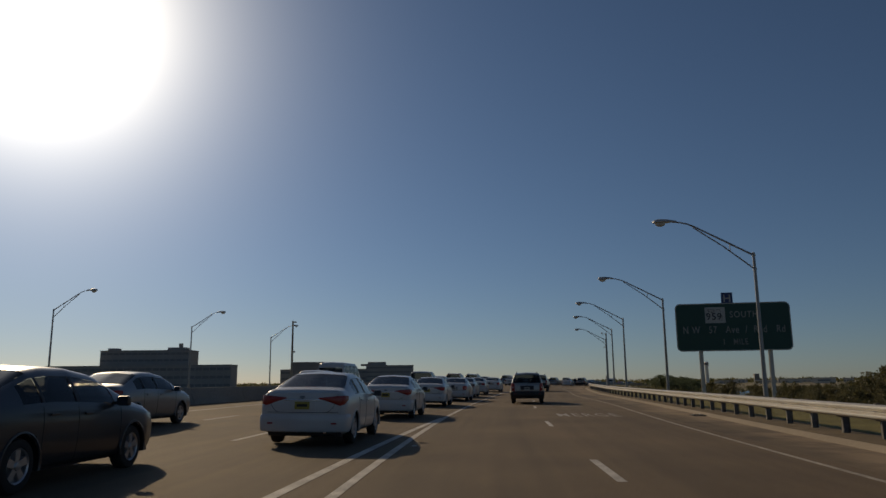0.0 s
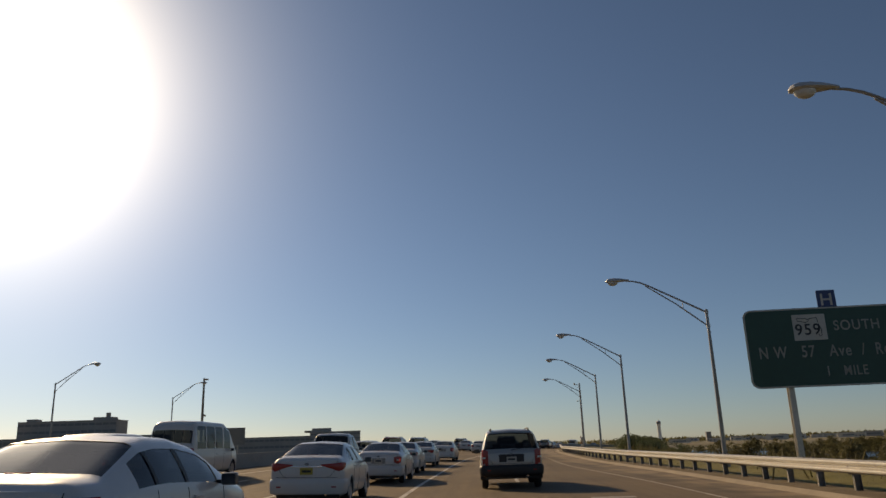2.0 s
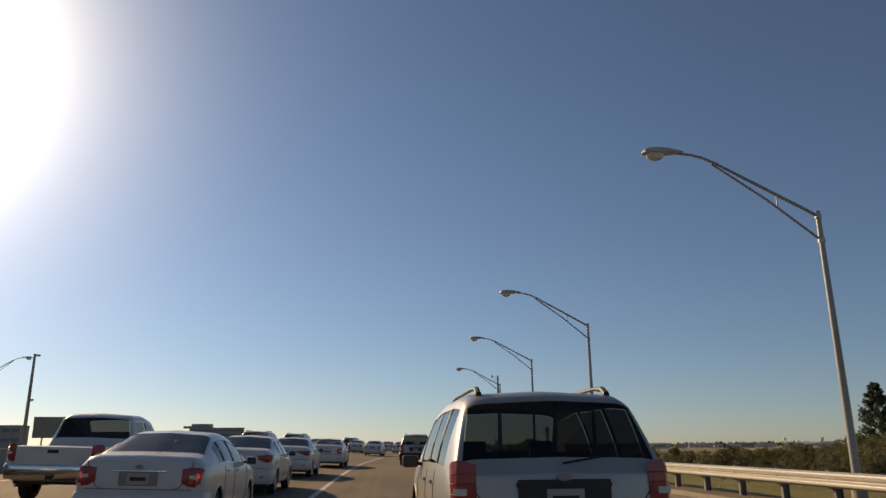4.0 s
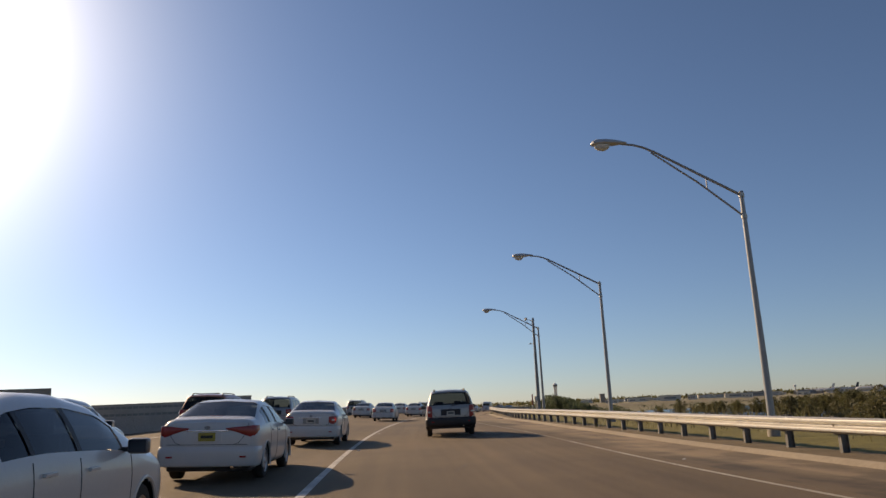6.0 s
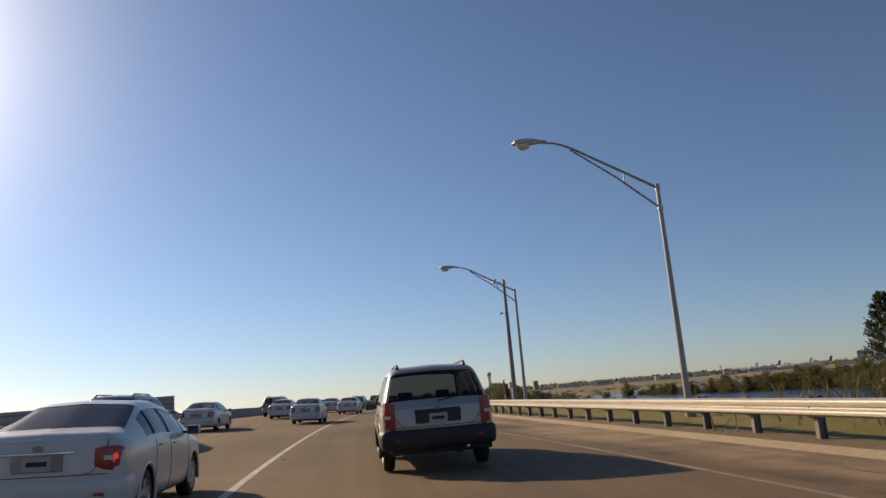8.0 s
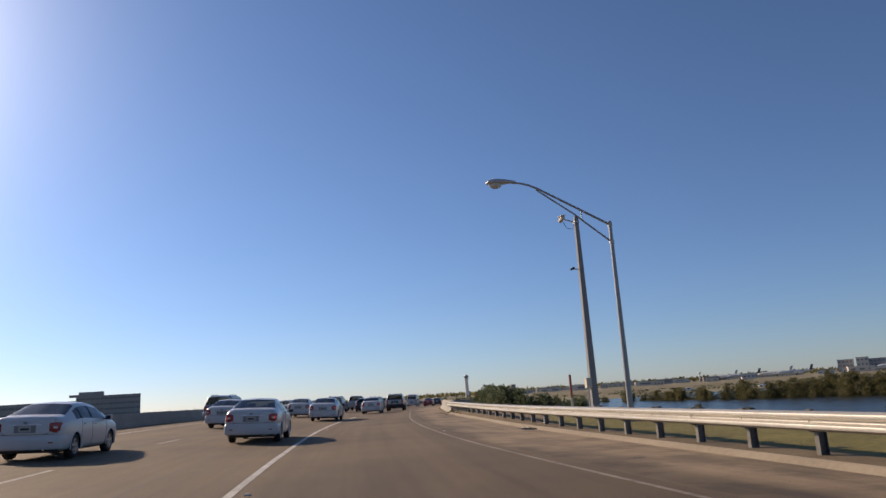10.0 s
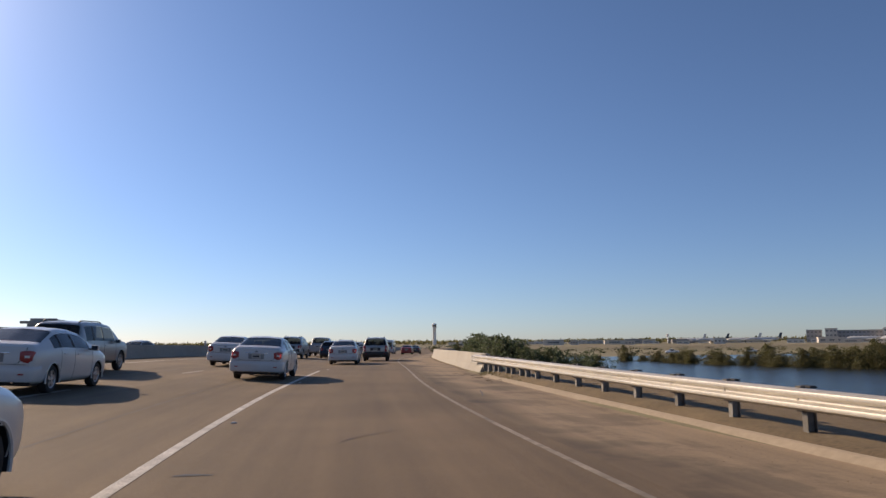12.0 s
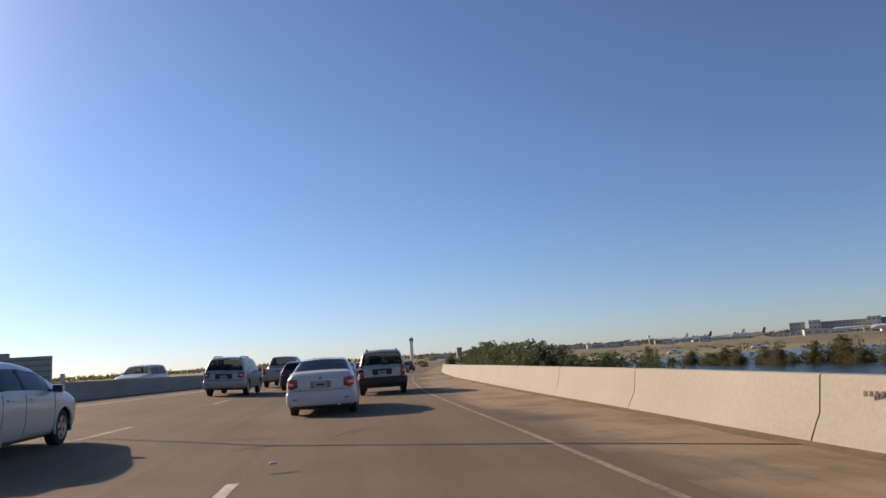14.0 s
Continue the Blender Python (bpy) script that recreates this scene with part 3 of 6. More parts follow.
# ---- barriers along the road ----
def section_wall(name, line, lo, hi, height, label, mat, seg, gap=0.03, foot=0.19, base=0.30, top=0.075, face=1, kind="structure", skip_end=False):
    """A concrete safety barrier cast in lengths, each a piece of its own, facing the road (face: +1 road is at smaller x)."""
    root = thing(name, Matrix.Identity(4), label, "barrier", "", kind)
    y, odd = lo, 0
    while y < hi - 0.5:
        e = min(hi, y + seg[odd % len(seg)])
        odd += 1
        g = Geo()
        ys = station_list(y + gap / 2, e - gap / 2, 2.2)
        for yy in ys:
            x = line(yy)
            z = road_z(x, min(yy, 420)) - 0.06
            prof = [(0.0, 0.0), (0.02, 0.10), (foot * 0.72, base + 0.02), (foot, base + 0.10), (foot + top, height + 0.035), (foot + top + 0.02, height + 0.06), (foot + top + 0.20, height + 0.06), (foot + top + 0.22, height + 0.035), (foot + top + 0.24, 0.0)]
            g.v += [(x + face * p, yy, z + q) for p, q in prof]
        n = 9
        for i in range(len(ys) - 1):
            for k in range(n - 1):
                q = (i * n + k, i * n + k + 1, (i + 1) * n + k + 1, (i + 1) * n + k)
                g.f.append(q if face < 0 else q[::-1])
        g.f.append(tuple(range(n)))
        g.f.append(tuple(range(len(g.v) - 1, len(g.v) - n - 1, -1)))
        part("panel", g, mat, root, smooth=True)
        y = e
    return root


section_wall("parapet_wall", wall_line, 138.4, 330, 0.81, "pale sunlit concrete bridge parapet cast in lengths", M_CONCRETE, [3.43, 6.07, 5.8, 6.0, 6.0])
section_wall("median_barrier", left_wall, -58, 330, 0.80, "weathered concrete median barrier in shade", M_OLDCONC, [6.1], face=-1)

# dust and leaf litter swept against the foot of the parapet
DIRT = material("bare_dirt", (0.155, 0.112, 0.06), 0.95, vary=0.35, grain=14, stain=1.0, bump=0.8, bump_scale=30)
g = Geo()
ys = station_list(138.6, 200, 0.5)
for y in ys:
    x = wall_line(y)
    wide_ = 0.20 + 0.16 * noise.noise(Vector((0, y * 0.5, 3))) + 0.10 * noise.noise(Vector((0, y * 2.1, 8)))
    g.v += [(x - max(0.05, wide_), y, road_z(x, y) + 0.004), (x - 0.04, y, road_z(x, y) + 0.018), (x + 0.05, y, road_z(x, y) + 0.03)]
g.f = [(i * 3 + k, i * 3 + k + 1, (i + 1) * 3 + k + 1, (i + 1) * 3 + k) for i in range(len(ys) - 1) for k in range(2)]
tagged(part("litter_strip", g, DIRT, smooth=True), "brown dust and leaf litter along the parapet foot", "dirt", "", "structure")

# steel beam guardrail on posts
rail = thing("guardrail", Matrix.Identity(4), "galvanised steel beam guardrail on short posts", "guardrail")
W_SECTION = [(0.0, 0.155), (-0.015, 0.15), (-0.075, 0.115), (-0.083, 0.085), (-0.075, 0.055), (-0.008, 0.015), (-0.004, 0.0), (-0.008, -0.015), (-0.075, -0.055), (-0.083, -0.085), (-0.075, -0.115), (-0.015, -0.15), (0.0, -0.155)]


def beam(lo, hi):
    g = Geo()
    ys = station_list(lo, hi + 0.06, 0.95)
    for y in ys:
        x = rail_line(y)
        z = road_z(x, y) + 0.60
        for off in (0.0, 0.006):
            g.v += [(x + p + off, y, z + q) for p, q in W_SECTION]
    n = len(W_SECTION)
    for i in range(len(ys) - 1):
        a, b = i * 2 * n, (i + 1) * 2 * n
        for k in range(n - 1):
            g.f.append((a + k, b + k, b + k + 1, a + k + 1))
            g.f.append((a + n + k, a + n + k + 1, b + n + k + 1, b + n + k))
        g.f.append((a, a + n, b + n, b))
        g.f.append((a + n - 1, b + n - 1, b + 2 * n - 1, a + 2 * n - 1))
    for a in (0, (len(ys) - 1) * 2 * n):
        g.f += [(a + k, a + k + 1, a + n + k + 1, a + n + k) for k in range(n - 1)]
    return g


PITCH = 1.905
for i in range(-16, 36):
    part("rail_panel", beam(i * 2 * PITCH + 1.2, (i + 1) * 2 * PITCH + 1.2), M_GALV, rail, smooth=True)
part("rail_panel", beam(36 * 2 * PITCH + 1.2, 139.6), M_GALV, rail, smooth=True)
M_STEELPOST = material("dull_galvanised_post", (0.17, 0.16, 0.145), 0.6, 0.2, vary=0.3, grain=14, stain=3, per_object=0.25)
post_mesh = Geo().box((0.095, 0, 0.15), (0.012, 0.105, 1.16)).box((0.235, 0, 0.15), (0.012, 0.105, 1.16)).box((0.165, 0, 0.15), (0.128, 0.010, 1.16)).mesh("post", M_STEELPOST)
block_mesh = Geo().box((0.045, 0, 0.60), (0.085, 0.11, 0.36)).mesh("offset_block", M_POST, bevel=0.01)
bolt_mesh = Geo().tube([(-0.02, 0, 0.60), (0.0, 0, 0.60)], 0.02, 8).mesh("bolt", M_GALV)
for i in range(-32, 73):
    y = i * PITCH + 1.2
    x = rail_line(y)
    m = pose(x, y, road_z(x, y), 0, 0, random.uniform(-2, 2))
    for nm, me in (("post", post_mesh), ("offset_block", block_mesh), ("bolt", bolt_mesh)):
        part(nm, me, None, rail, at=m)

cap_mesh = Geo().box((0.17, 0, 0.766), (0.14, 0.28, 0.034), taper=0.72).mesh("post_cap", M_RUBBER, bevel=0.02)
for y in [i * PITCH + 1.2 for i in range(31, 62, 2)] + [i * PITCH + 1.2 for i in range(62, 73)] + [134.4, 135.7, 136.6, 137.5]:
    x = rail_line(y)
    part("post_cap", cap_mesh, None, rail, "black rubber cap", at=pose(x, y, road_z(x, y)))
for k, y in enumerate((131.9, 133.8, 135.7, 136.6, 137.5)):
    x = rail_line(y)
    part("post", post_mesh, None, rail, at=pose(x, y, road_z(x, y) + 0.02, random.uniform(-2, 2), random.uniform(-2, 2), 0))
    part("offset_block", block_mesh, None, rail, at=pose(x, y, road_z(x, y)))
shoe = Geo()
shoe.box((rail_line(139.9) - 0.03, 139.85, road_z(5, 138) + 0.60), (0.03, 0.62, 0.33), 0.05)
part("end_shoe", shoe, M_GALV, rail, "flat bolted end shoe", bevel=0.006)
for dy in (0.1, 0.3, 0.5):
    for dz in (-0.09, 0.09):
        part("bolt", Geo().tube([(rail_line(139.9) - 0.065, 139.6 + dy, road_z(5, 138) + 0.60 + dz), (rail_line(139.9) - 0.03, 139.6 + dy, road_z(5, 138) + 0.60 + dz)], 0.022, 8), M_TAR, rail)

# gutter lip along the shoulder, with drain inlets
g = Geo()
ys = station_list(-60, 137, 2.0)
for y in ys:
    x = curb_line(y)
    z = road_z(x, y)
    g.v += [(x - 0.55, y, z + 0.004), (x - 0.12, y, z - 0.008), (x, y, z + 0.07), (x + 0.16, y, z + 0.08), (x + 0.18, y, z - 0.1)]
g.f = [(i * 5 + k, i * 5 + k + 1, (i + 1) * 5 + k + 1, (i + 1) * 5 + k) for i in range(len(ys) - 1) for k in range(4)]
M_GUTTER = material("pale_gutter_concrete", (0.34, 0.275, 0.195), 0.85, vary=0.18, grain=10, stain=0.5, bump=0.3, bump_scale=60)
tagged(part("kerb", g, M_GUTTER, smooth=True), "low pale concrete gutter kerb under the guardrail", "kerb", "", "structure")
g = Geo()
for y in ys:
    x = curb_line(y)
    z = road_z(x, y)
    g.v += [(x + 0.17, y, z + 0.07), (x + 0.45, y, z + 0.06 + mound(y) + 0.03 * noise.noise(Vector((0, y, 1)))), (rail_line(y) + 0.6 + 2.6 * min(1.0, max(0.0, (y - 112) / 12)) + 0.3 * noise.noise(Vector((0, y * 0.7, 5))), y, z + 0.05 + mound(y))]
g.f = [(i * 3 + k, i * 3 + k + 1, (i + 1) * 3 + k + 1, (i + 1) * 3 + k) for i in range(len(ys) - 1) for k in range(2)]
tagged(part("verge", g, DIRT, smooth=True), "bare brown dirt strip under the guardrail", "verge", "", "structure")
M_VERGE = material("verge_grass", (0.155, 0.132, 0.026), 0.9, vary=0.35, grain=6, stain=0.5, bump=1.0, bump_scale=25, tint=(0.17, 0.145, 0.035))
g = Geo()
ys = station_list(-60, 190, 2.0)
for y in ys:
    x = rail_line(y) + 0.25 + 2.6 * min(1.0, max(0.0, (y - 112) / 12)) if y < 137 else curb_line(y) + 0.6
    g.v += [(x + d + (0.25 * noise.noise(Vector((d, y * 0.6, 9))) if d == 0 else 0), y, ground_z(x + d, y) + 0.03) for d in (0.0, 0.7, 2.0, 4.0, 6.5, 9.5)]
g.f = [(i * 6 + k, i * 6 + k + 1, (i + 1) * 6 + k + 1, (i + 1) * 6 + k) for i in range(len(ys) - 1) for k in range(5)]
tagged(part("verge", g, M_VERGE, smooth=True), "mown green and straw grass verge behind the guardrail", "verge", "", "structure")
for y0 in (28.1, 110.9):
    x0 = curb_line(y0) - 0.24
    d = thing("drain_inlet", pose(x0, y0, road_z(x0, y0) + 0.008, 0, -2, 3), "rusty iron grate in a broken concrete gutter", "drain")
    part("frame", Geo().box((0, 0, -0.006), (0.60, 1.16, 0.012)), DIRT, d)
    # flat black sheet stands in for the shade below the bars
    part("pit_shade", Geo().box((0, 0, 0.002), (0.50, 1.02, 0.008)), M_RUBBER, d)
    for k in range(12):
        part("bar", Geo().box((0, -0.467 + k * 0.085, 0.010), (0.5, 0.034, 0.014)), M_TAR, d)
    for dx, dy, turn in ((-0.12, 0.34, 20), (0.1, 0.46, 75)):
        scrap = Geo().prism([(-0.10, 0.0), (0.0, 0.018), (0.09, 0.003), (0.0, 0.012)], "y", -0.03, 0.03)
        tagged(part("paper_scrap", scrap, M_BRIGHT, at=pose(x0 + dx, y0 + dy, road_z(x0, y0) + 0.027, 0, 0, turn)), "creased white paper scrap lying on a drain", "litter", "litter by the drains")
# cracks and patched scars in the carriageway
random.seed(61)


def crack(x, y, length, turn, width, label="thin dark crack in the worn asphalt"):
    """A wandering sealed crack; turn: degrees from the direction of travel."""
    g = Geo()
    n_ = max(4, int(length / 0.25))
    a, px, py = radians(turn), x, y
    for k in range(n_ + 1):
        w = width * (0.35 + 0.65 * math.sin(math.pi * k / n_)) * random.uniform(0.6, 1.3)
        ca, sa = math.cos(a), math.sin(a)
        g.v += [(px - ca * w, py + sa * w, road_z(px - ca * w, py + sa * w) + 0.004), (px + ca * w, py - sa * w, road_z(px + ca * w, py - sa * w) + 0.004)]
        px, py = px + math.sin(a) * length / n_, py + math.cos(a) * length / n_
        a += random.gauss(0, 0.16)
    g.f = [(2 * k, 2 * k + 1, 2 * k + 3, 2 * k + 2) for k in range(n_)]
    tagged(part("crack", g, M_TAR), label, "crack", "", "structure")


for y, off, ln, turn, w in ((146.5, -0.6, 0.9, 68, 0.03), (148.2, -0.9, 1.1, 84, 0.035), (150.5, -1.2, 0.8, 80, 0.03), (147.2, 1.0, 1.3, 14, 0.02), (147.6, 1.35, 1.2, 12, 0.02), (153.0, -1.8, 0.9, 86, 0.03),
                            (126.0, 5.4, 2.2, 8, 0.018), (118.0, 2.0, 1.8, 20, 0.012), (111.0, 5.2, 3.0, -6, 0.018), (98.0, 3.0, 2.4, 5, 0.012),
                            (88.0, 7.6, 2.0, -12, 0.018), (74.0, 7.8, 2.4, 10, 0.018), (66.0, 2.6, 1.6, 12, 0.012), (127.5, 0.35, 0.5, 75, 0.05), (116.2, 0.4, 0.4, 80, 0.06), (143.6, 0.35, 0.35, 85, 0.05), (155.0, 3.4, 2.6, 8, 0.015)):
    crack(left_line(y) + off, y, ln, turn, w)
# joint across the bridge deck
g = Geo()
for k in range(41):
    u = k / 40
    x, y = -14 + 19.2 * u, 0.0
    y = 157.5 - (x + 14) * 0.835
    g.v += [(x, y - 0.05, road_z(x, y) + 0.006), (x, y + 0.05, road_z(x, y) + 0.006)]
g.f = [(2 * k, 2 * k + 2, 2 * k + 3, 2 * k + 1) for k in range(40)]
tagged(part("expansion_joint", g, M_TAR), "dark sealed joint across the bridge deck", "joint", "", "structure")


# ---- street lamps ----
def lamp_meshes():
    h = 6.9
    pole = Geo().tube([(0, 0, 0), (0, 0, h)], [0.105, 0.062], 14)
    base = Geo().tube([(0, 0, -0.9), (0, 0, 0.28), (0, 0, 0.34)], [0.19, 0.17, 0.12], 12)
    cap = Geo().tube([(0, 0, h), (0, 0, h + 0.03)], [0.07, 0.05], 12)
    collar = Geo().tube([(0, 0, h - 0.16), (0, 0, h - 0.04)], 0.082, 14)
    collar2 = Geo().tube([(0, 0, h - 0.80), (0, 0, h - 0.68)], 0.088, 14)
    upper = Geo().tube([(0, 0, h - 0.10), (-1.3, 0, h + 0.61), (-2.55, 0, h + 1.29), (-2.85, 0, h + 1.42), (-3.15, 0, h + 1.50), (-3.5, 0, h + 1.53)], [0.045, 0.042, 0.038, 0.036, 0.034, 0.032], 8)
    lower = Geo().tube([(0, 0, h - 0.74), (-1.3, 0, h + 0.33), (-2.62, 0, h + 1.26)], [0.034, 0.03, 0.027], 8)
    strut = Geo().tube([(-1.02, 0, h + 0.12), (-1.02, 0, h + 0.45)], 0.018, 6)
    head, lens = Geo(), Geo()
    n = 14
    rows = [(-3.34, 0.05, 0.05, 0.0), (-3.52, 0.10, 0.08, 0.0), (-3.72, 0.155, 0.125, -0.01), (-3.98, 0.195, 0.15, -0.015), (-4.22, 0.19, 0.145, -0.02), (-4.36, 0.14, 0.10, -0.025), (-4.42, 0.03, 0.02, -0.03)]
    for x, wy, wz, dz in rows:
        for k in range(n):
            a = 2 * math.pi * k / n
            zz = math.sin(a) * wz
            head.v.append((x, math.cos(a) * wy, h + 1.55 + dz + (zz if zz > 0 else zz * 0.35)))
    head.f = [(i * n + k, (i + 1) * n + k, (i + 1) * n + (k + 1) % n, i * n + (k + 1) % n) for i in range(len(rows) - 1) for k in range(n)] + [tuple(range(n)), tuple(range(len(rows) * n - 1, (len(rows) - 1) * n - 1, -1))]
    for i in range(5):
        r = math.cos(i / 4 * math.pi / 2)
        for k in range(n):
            a = 2 * math.pi * k / n
            lens.v.append((-4.08 + 0.24 * r * math.cos(a), 0.16 * r * math.sin(a), h + 1.49 - 0.17 * math.sin(i / 4 * math.pi / 2)))
    lens.f = [(i * n + k, i * n + (k + 1) % n, (i + 1) * n + (k + 1) % n, (i + 1) * n + k) for i in range(4) for k in range(n)]
    return [("pole", pole, M_POLE, ""), ("base_flange", base, M_OLDCONC, ""), ("cap", cap, M_POLE, ""), ("collar", collar, M_GALV, ""), ("collar", collar2, M_GALV, ""), ("upper_arm", upper, M_POLE, ""), ("lower_arm", lower, M_POLE, ""), ("strut", strut, M_POLE, ""), ("lamp_head", head, M_HEAD, "cast grey cobra-shaped lamp head"), ("lens", lens, M_LENS, "bulging clear lens")]


lamp = thing("street_lamp", Matrix.Identity(4), "tall grey metal street lamp with trussed arm behind the guardrail", "street lamp", "lamps along the shoulder")
head_ob = None
for nm, ge, ma, lb in lamp_meshes():
    ob = part(nm, ge, ma, lamp, lb, smooth=True)
    if nm == "lamp_head":
        head_ob = ob
    if nm == "lens":
        ob.parent = head_ob
LAMPS = [(8.63, 34.46, 7.03, 5), (6.94, 53.06, 7.08, 1), (5.60, 71.71, 7.31, 3), (5.52, 88.15, 7.45, -2), (5.94, 109.76, 7.47, -1)]
for k, (x, y, top, turn) in enumerate(LAMPS):
    m = pose(x, y, top - 6.93, 0, 0, turn)
    if k == 0:
        lamp.matrix_basis = m
    else:
        copy_thing(lamp, m)
# the far row, across the opposing carriageway, arms to the road
for x, y, top in ((-54.0, 43.0, 9.3), (-52.5, 68.2, 9.4), (-50.4, 93.2, 9.4), (-49.7, 119.1, 9.5)):
    o = copy_thing(lamp, pose(x, y, top - 6.93 * 1.2, 0, 0, 180))
    o.scale = (1.1, 1.2, 1.2)
    tagged(o, "tall grey metal street lamp beyond the median", "street lamp", "lamps across the motorway")
fp = thing("camera_pole", pose(-50.0, 130.0, -0.2), "slim tall grey pole with a small camera on top", "camera pole")
part("pole", Geo().tube([(0, 0, 0), (0, 0, 13.3)], [0.26, 0.15], 10), M_OLDCONC, fp, smooth=True)
part("camera_housing", Geo().box((0.4, 0, 13.1), (0.5, 0.3, 0.25)), M_PALE, fp, bevel=0.03)
part("bracket", Geo().box((0.35, 0, 7.6), (0.4, 0.15, 0.3)), M_GALV, fp, bevel=0.02)


# ---- camera pole and marker post ----
pole = thing("camera_pole", pose(6.26, 113.9, 0.1), "tall square grey concrete pole with traffic cameras", "camera pole")
part("pole", Geo().box((0, 0, 4.15), (0.31, 0.31, 8.9), taper=0.52), M_POLECONC, pole, bevel=0.03)
cab = part("cabinet", Geo().box((-0.24, -0.12, 1.75), (0.22, 0.26, 0.40)), M_PALE, pole, "pale grey metal cabinet", bevel=0.015)
part("door", Geo().box((-0.24, -0.253, 1.75), (0.18, 0.012, 0.34)), M_PALE, cab)
part("conduit", Geo().tube([(-0.25, -0.12, 0), (-0.25, -0.12, 1.56)], 0.035, 8), M_GALV, pole, smooth=True)
part("clamp", Geo().box((0, 0, 8.35), (0.21, 0.21, 0.10)), M_GALV, pole, bevel=0.01)
part("bracket", Geo().tube([(-0.1, 0, 8.35), (-0.42, 0, 8.45), (-0.62, 0, 8.50)], 0.025, 8), M_GALV, pole, smooth=True)
cam_h = part("camera_housing", Geo().tube([(-0.62, -0.2, 8.52), (-0.62, 0.22, 8.46)], 0.085, 10), M_PALE, pole, "white cylindrical traffic camera housing", smooth=True)
part("sunshield", Geo().box((-0.62, 0, 8.60), (0.2, 0.5, 0.02)), M_PALE, cam_h)
part("cable", Geo().tube([(-0.6, 0, 8.4), (-0.42, 0, 8.1), (-0.2, 0, 8.05), (-0.12, 0, 8.25)], 0.012, 6), M_BLACK, pole, smooth=True)
part("side_arm", Geo().tube([(-0.1, 0, 6.35), (-0.32, 0, 6.38)], 0.02, 8), M_GALV, pole, smooth=True)
part("sensor", Geo().tube([(-0.30, -0.06, 6.42), (-0.42, 0.06, 6.36)], 0.05, 8), M_BLACK, pole, smooth=True)
mk = thing("marker_post", pose(6.11, 116.16, -0.2), "thin white post with an orange-red top half", "marker post")
part("post", Geo().tube([(0, 0, -0.4), (0, 0, 1.5)], 0.05, 8), M_LEGEND, mk, smooth=True)
part("sleeve", Geo().tube([(0, 0, 1.5), (0, 0, 2.44), (0, 0, 2.47)], [0.055, 0.055, 0.02], 8), M_MARKER, mk, "orange-red plastic sleeve", smooth=True)


# ---- exit sign ----
def rounded(w, h, r, n=6):
    out = []
    for cx_, cy_, a0 in ((w / 2 - r, h / 2 - r, 0), (-w / 2 + r, h / 2 - r, 90), (-w / 2 + r, -h / 2 + r, 180), (w / 2 - r, -h / 2 + r, 270)):
        out += [(cx_ + r * math.cos(radians(a0 + 90 * k / n)), cy_ + r * math.sin(radians(a0 + 90 * k / n))) for k in range(n + 1)]
    return out


def lettering(text, width, cap, x, z, y, mat, parent):
    """Raised letters, each a piece of its own; x, z: lower left corner, width and cap height in metres."""
    cu = bpy.data.curves.new("lettering", "FONT")
    cu.body, cu.extrude, cu.space_character, cu.offset = text, 0.003, 1.15, 0.012
    tmp = bpy.data.objects.new("lettering", cu)
    scene.collection.objects.link(tmp)
    me = bpy.data.meshes.new_from_object(tmp.evaluated_get(bpy.context.evaluated_depsgraph_get()))
    bpy.data.objects.remove(tmp)
    co = np.array([v.co[:] for v in me.vertices])
    lo = co.min(0)
    co = (co - lo) * [width / (co[:, 0].max() - lo[0]), cap / 0.70, 1.0]
    root = list(range(len(co)))

    def top(a):
        while root[a] != a:
            root[a] = root[root[a]]
            a = root[a]
        return a
    for e in me.edges:
        root[top(e.vertices[0])] = top(e.vertices[1])
    sets = {}
    for f in me.polygons:
        sets.setdefault(top(f.vertices[0]), []).append(tuple(f.vertices))
    for fs in sets.values():
        ids = sorted({k for f in fs for k in f})
        back = {k: n for n, k in enumerate(ids)}
        g = Geo()
        g.v = [(x + co[k][0], y - co[k][2], z + co[k][1]) for k in ids]
        g.f = [tuple(back[k] for k in f) for f in fs]
        part("letter", g, mat, parent)
    bpy.data.meshes.remove(me)


SW, SH = 6.92, 3.02
sign = thing("exit_sign", pose(10.51, 48.4, 4.65, 0, 0, -0.6), "large green exit sign on two steel posts, seen in shade", "road sign")
part("panel", Geo().prism(rounded(SW, SH, 0.32), "y", -0.02, 0.02), M_SIGN, sign, "green reflective panel")
g = Geo()
o, i_ = rounded(SW - 0.02, SH - 0.02, 0.31), rounded(SW - 0.12, SH - 0.12, 0.26)
n = len(o)
g.v = [(p[0], -0.026, p[1]) for p in o] + [(p[0], -0.026, p[1]) for p in i_] + [(p[0], -0.02, p[1]) for p in o] + [(p[0], -0.02, p[1]) for p in i_]
for k in range(n):
    q = (k + 1) % n
    g.f += [(k, q, n + q, n + k), (k, 2 * n + k, 2 * n + q, q), (n + k, n + q, 3 * n + q, 3 * n + k)]
part("border", g, M_LEGEND, sign, "thin white border")
shield = part("shield", Geo().prism(rounded(1.22, 1.0, 0.03), "y", -0.032, -0.02), M_LEGEND, sign, "white state route shield", at=Matrix.Translation((-1.03, 0, 0.75)))
lettering("959", 0.92, 0.42, -0.54, -0.30, -0.034, M_INK, shield)
